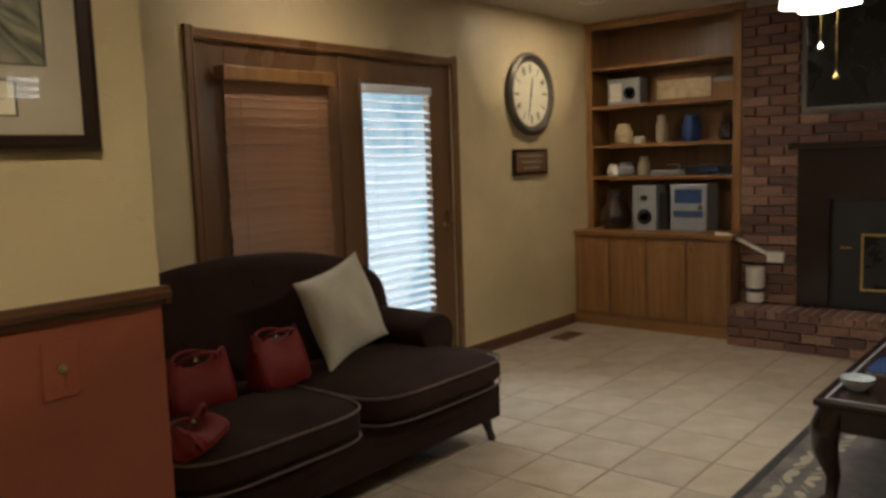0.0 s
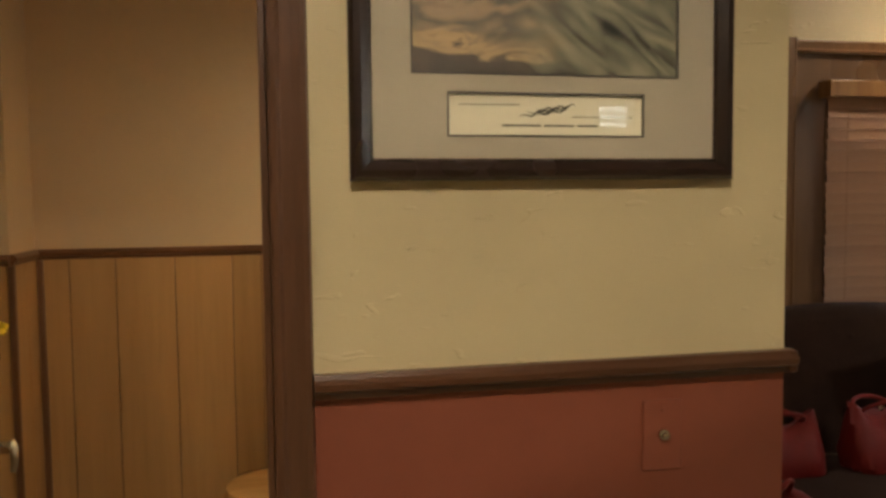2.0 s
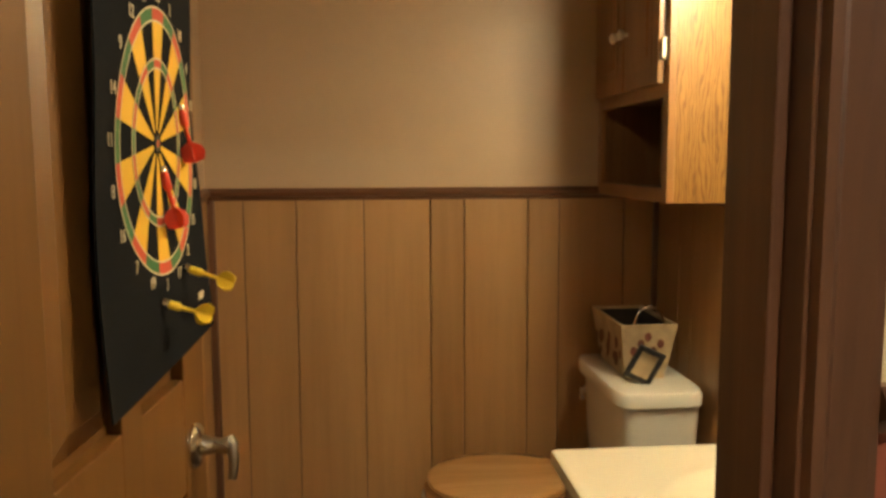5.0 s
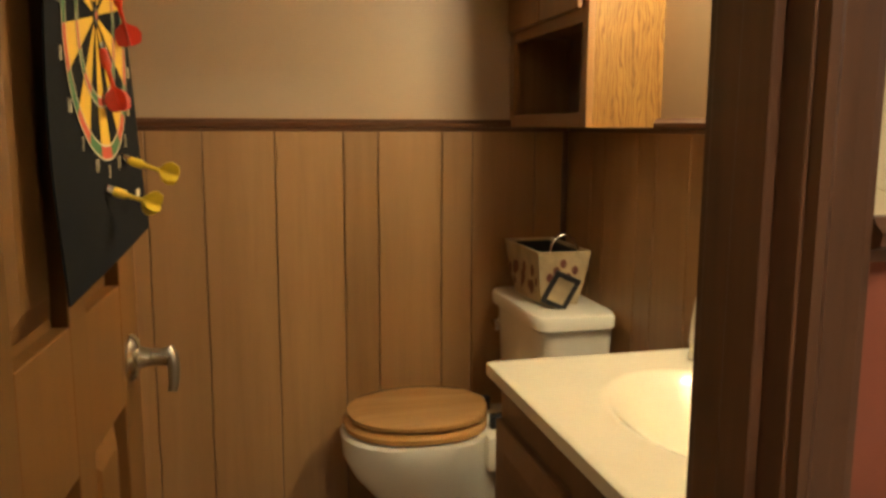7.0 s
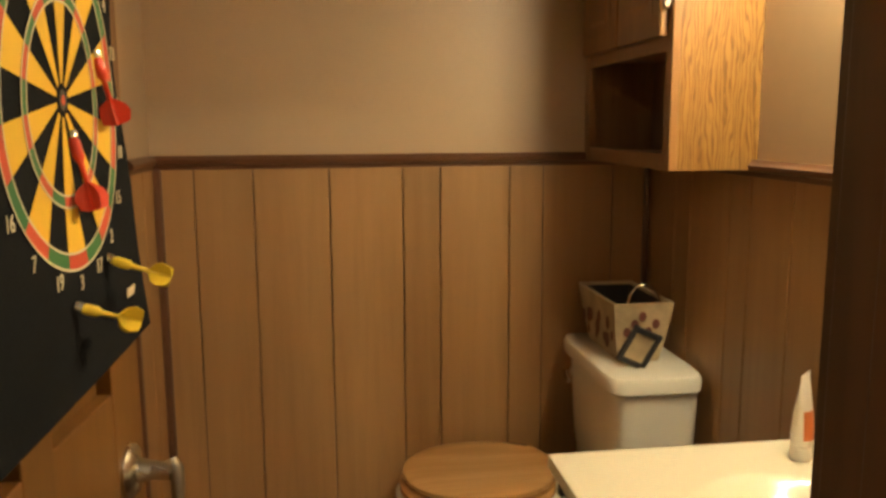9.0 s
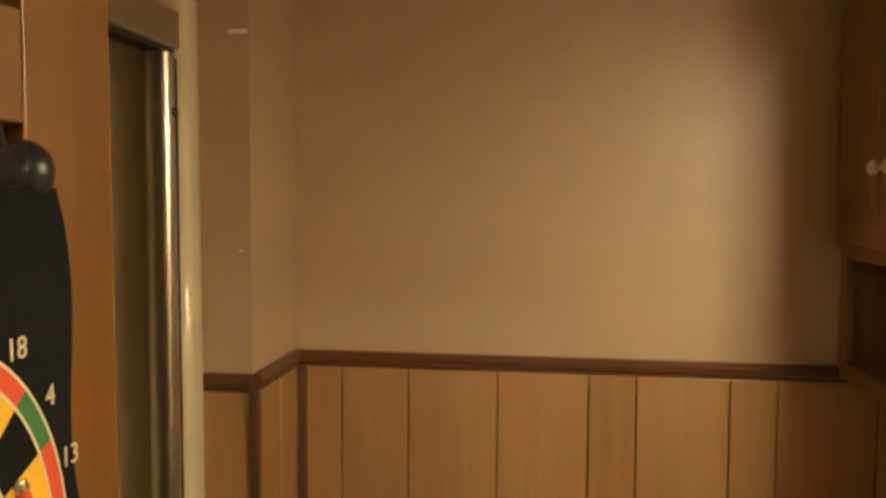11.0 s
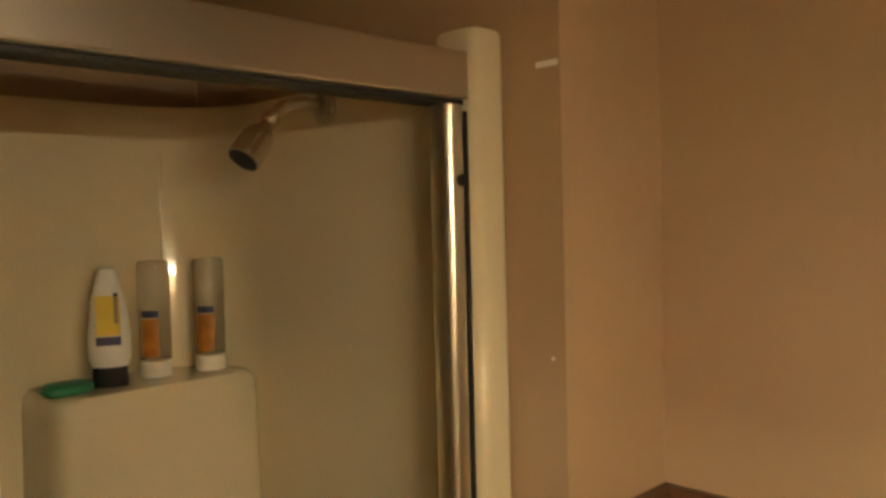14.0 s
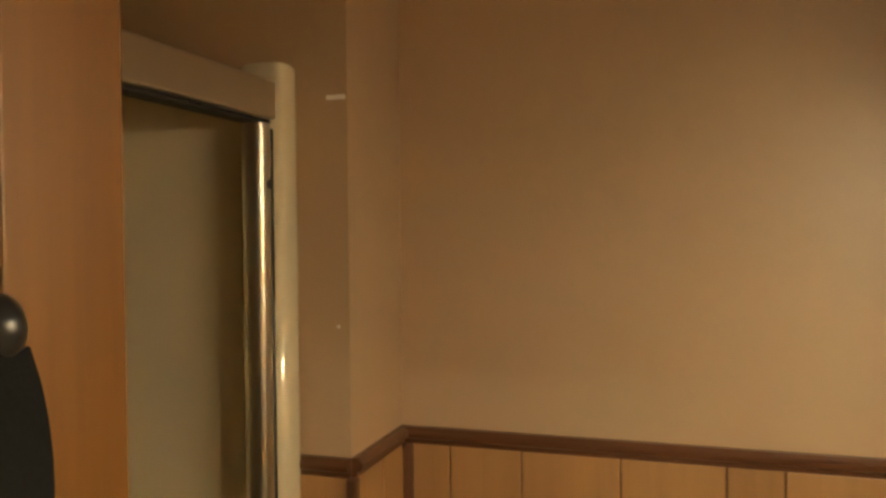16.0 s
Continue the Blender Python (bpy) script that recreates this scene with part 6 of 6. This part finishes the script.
for lx, sx in ((QX0 + 0.06, -1), (QX1 - 0.06, 1)):
    for ly, sy in ((QY0 + 0.06, -1), (QY1 - 0.06, 1)):
        part("leg", tube(bmesh.new(), [(lx, ly, 0.42), (lx + 0.02 * sx, ly + 0.02 * sy, 0.34), (lx + 0.022 * sx, ly + 0.022 * sy, 0.26), (lx - 0.005 * sx, ly - 0.005 * sy, 0.14), (lx, ly, 0.06), (lx + 0.02 * sx, ly + 0.02 * sy, 0.025), (lx + 0.022 * sx, ly + 0.022 * sy, 0.011)],
                         [0.05, 0.058, 0.05, 0.028, 0.024, 0.034, 0.028], 14), M_TABLE, tb, "carved cabriole leg", True)
dish = thing("glass_dish", (3.28, 1.22, 0.456), "clear glass candy dish on the coffee table", "dish")
part("bowl", lathe(bmesh.new(), ((0.03, 0.0), (0.035, 0.004), (0.06, 0.03), (0.066, 0.05), (0.062, 0.05), (0.05, 0.025), (0.02, 0.01)), Matrix.Translation((3.28, 1.22, 0.4565))), plain("cut_glass", (0.45, 0.50, 0.52), 0.1, vary=0.3, scale=40, grain=0.2), dish, "", True)
mg = thing("magazine", (3.75, 1.16, 0.456), "pale magazine lying on the coffee table", "magazine")
part("pages", boxes((3.55, 3.85, 1.03, 1.25, 0.457, 0.463), bevel=0.001), M_PAPER, mg)
part("cover", boxes((3.55, 3.85, 1.03, 1.25, 0.463, 0.464)), M_BLUE, mg)

# ---- hearth and chimney bricks ----
def brick_mesh(lx, ly, lz):
    bm = bmesh.new()
    box(bm, -lx / 2, lx / 2, -ly / 2, ly / 2, -lz / 2, lz / 2, 0.004, 1)
    me = bpy.data.meshes.new("brick")
    bm.to_mesh(me)
    bm.free()
    me.materials.append(M_BRICK)
    return me


chim = thing("chimney_bricks", (5.96, 2.4, 0), "rough red-brown brick facing of the chimney", "brickwork", "", "structure")
hear = thing("hearth_bricks", (5.6, 1.2, 0), "raised red-brown brick hearth with pale joints", "brickwork", "", "structure")
full, half, cap = brick_mesh(0.05, 0.195, 0.062), brick_mesh(0.05, 0.095, 0.062), brick_mesh(0.375, 0.062, 0.055)


def lay(me, x, y, z, parent):
    b = link("brick", me, None, parent)
    b.matrix_basis = pose(x + random.uniform(-0.003, 0.003), y, z, random.uniform(-0.6, 0.6), 0, random.uniform(-0.5, 0.5))


z, k = 0.315, 0
while z < 2.46:
    if z < 1.42 or z > 1.68:
        ys = ((half, 2.57), (full, 2.415), (half, 2.26)) if k % 2 else ((full, 2.52), (full, 2.315))
        for me, y in ys:
            lay(me, 5.945, y, z, chim)
    else:
        y = 2.52 - (0.1 if k % 2 else 0)
        while y > 0.6:
            lay(full, 5.945, y, z, chim)
            y -= 0.205
        if k % 2:
            lay(half, 5.945, 2.57, z, chim)
    z += 0.072
    k += 1
for c in range(3):
    y = 2.49 - (0.1 if c % 2 else 0)
    if c % 2:
        lay(half, 5.60, 2.545, 0.036 + 0.072 * c, hear)
    while y > -0.5:
        lay(full, 5.60, y, 0.036 + 0.072 * c, hear)
        y -= 0.205
y = 2.565
while y > -0.5:
    lay(cap, 5.76, y, 0.246, hear)
    y -= 0.0715

# ---- floor tiles ----
rest = []
tiles = thing("floor_tiles", (3, 2, 0), "beige mottled ceramic floor tiles with tan grout", "tiles", "", "structure")
T = 0.34
bm = bmesh.new()
box(bm, -T / 2 + 0.004, T / 2 - 0.004, -T / 2 + 0.004, T / 2 - 0.004, -0.006, 0.0, 0.002, 1)
tile_me = bpy.data.meshes.new("tile")
bm.to_mesh(tile_me)
bm.free()
tile_me.materials.append(M_TILE)
for i in range(-7, 9):
    for j in range(-7, 6):
        x, y = 3.0 + T * (i + 0.5), 2.16 + T * (j + 0.5)
        if x < 0.9 and y > 1.9:
            continue
        if x > 5.75 or x < 0.7:
            continue
        t = link("tile", tile_me, None, tiles)
        t.matrix_basis = pose(x, y, 0, random.uniform(-0.05, 0.05), random.uniform(-0.05, 0.05), random.uniform(-0.15, 0.15))
for i in range(-16, 9):
    for j in range(-12, 6):
        x, y = 3.0 + T * (i + 0.5), 2.16 + T * (j + 0.5)
        if y > 1.9 and x < 0.9 or -7 <= i and -7 <= j and 0.7 <= x <= 5.75 or x > 6.3 or y < -1.9 or x < -2.3:
            continue
        rest.append((x - T / 2 + 0.004, x + T / 2 - 0.004, y - T / 2 + 0.004, y + T / 2 - 0.004, -0.006, 0.0))
tagged(part("tile_field", boxes(*rest), M_TILE, tiles), kind="stuff")
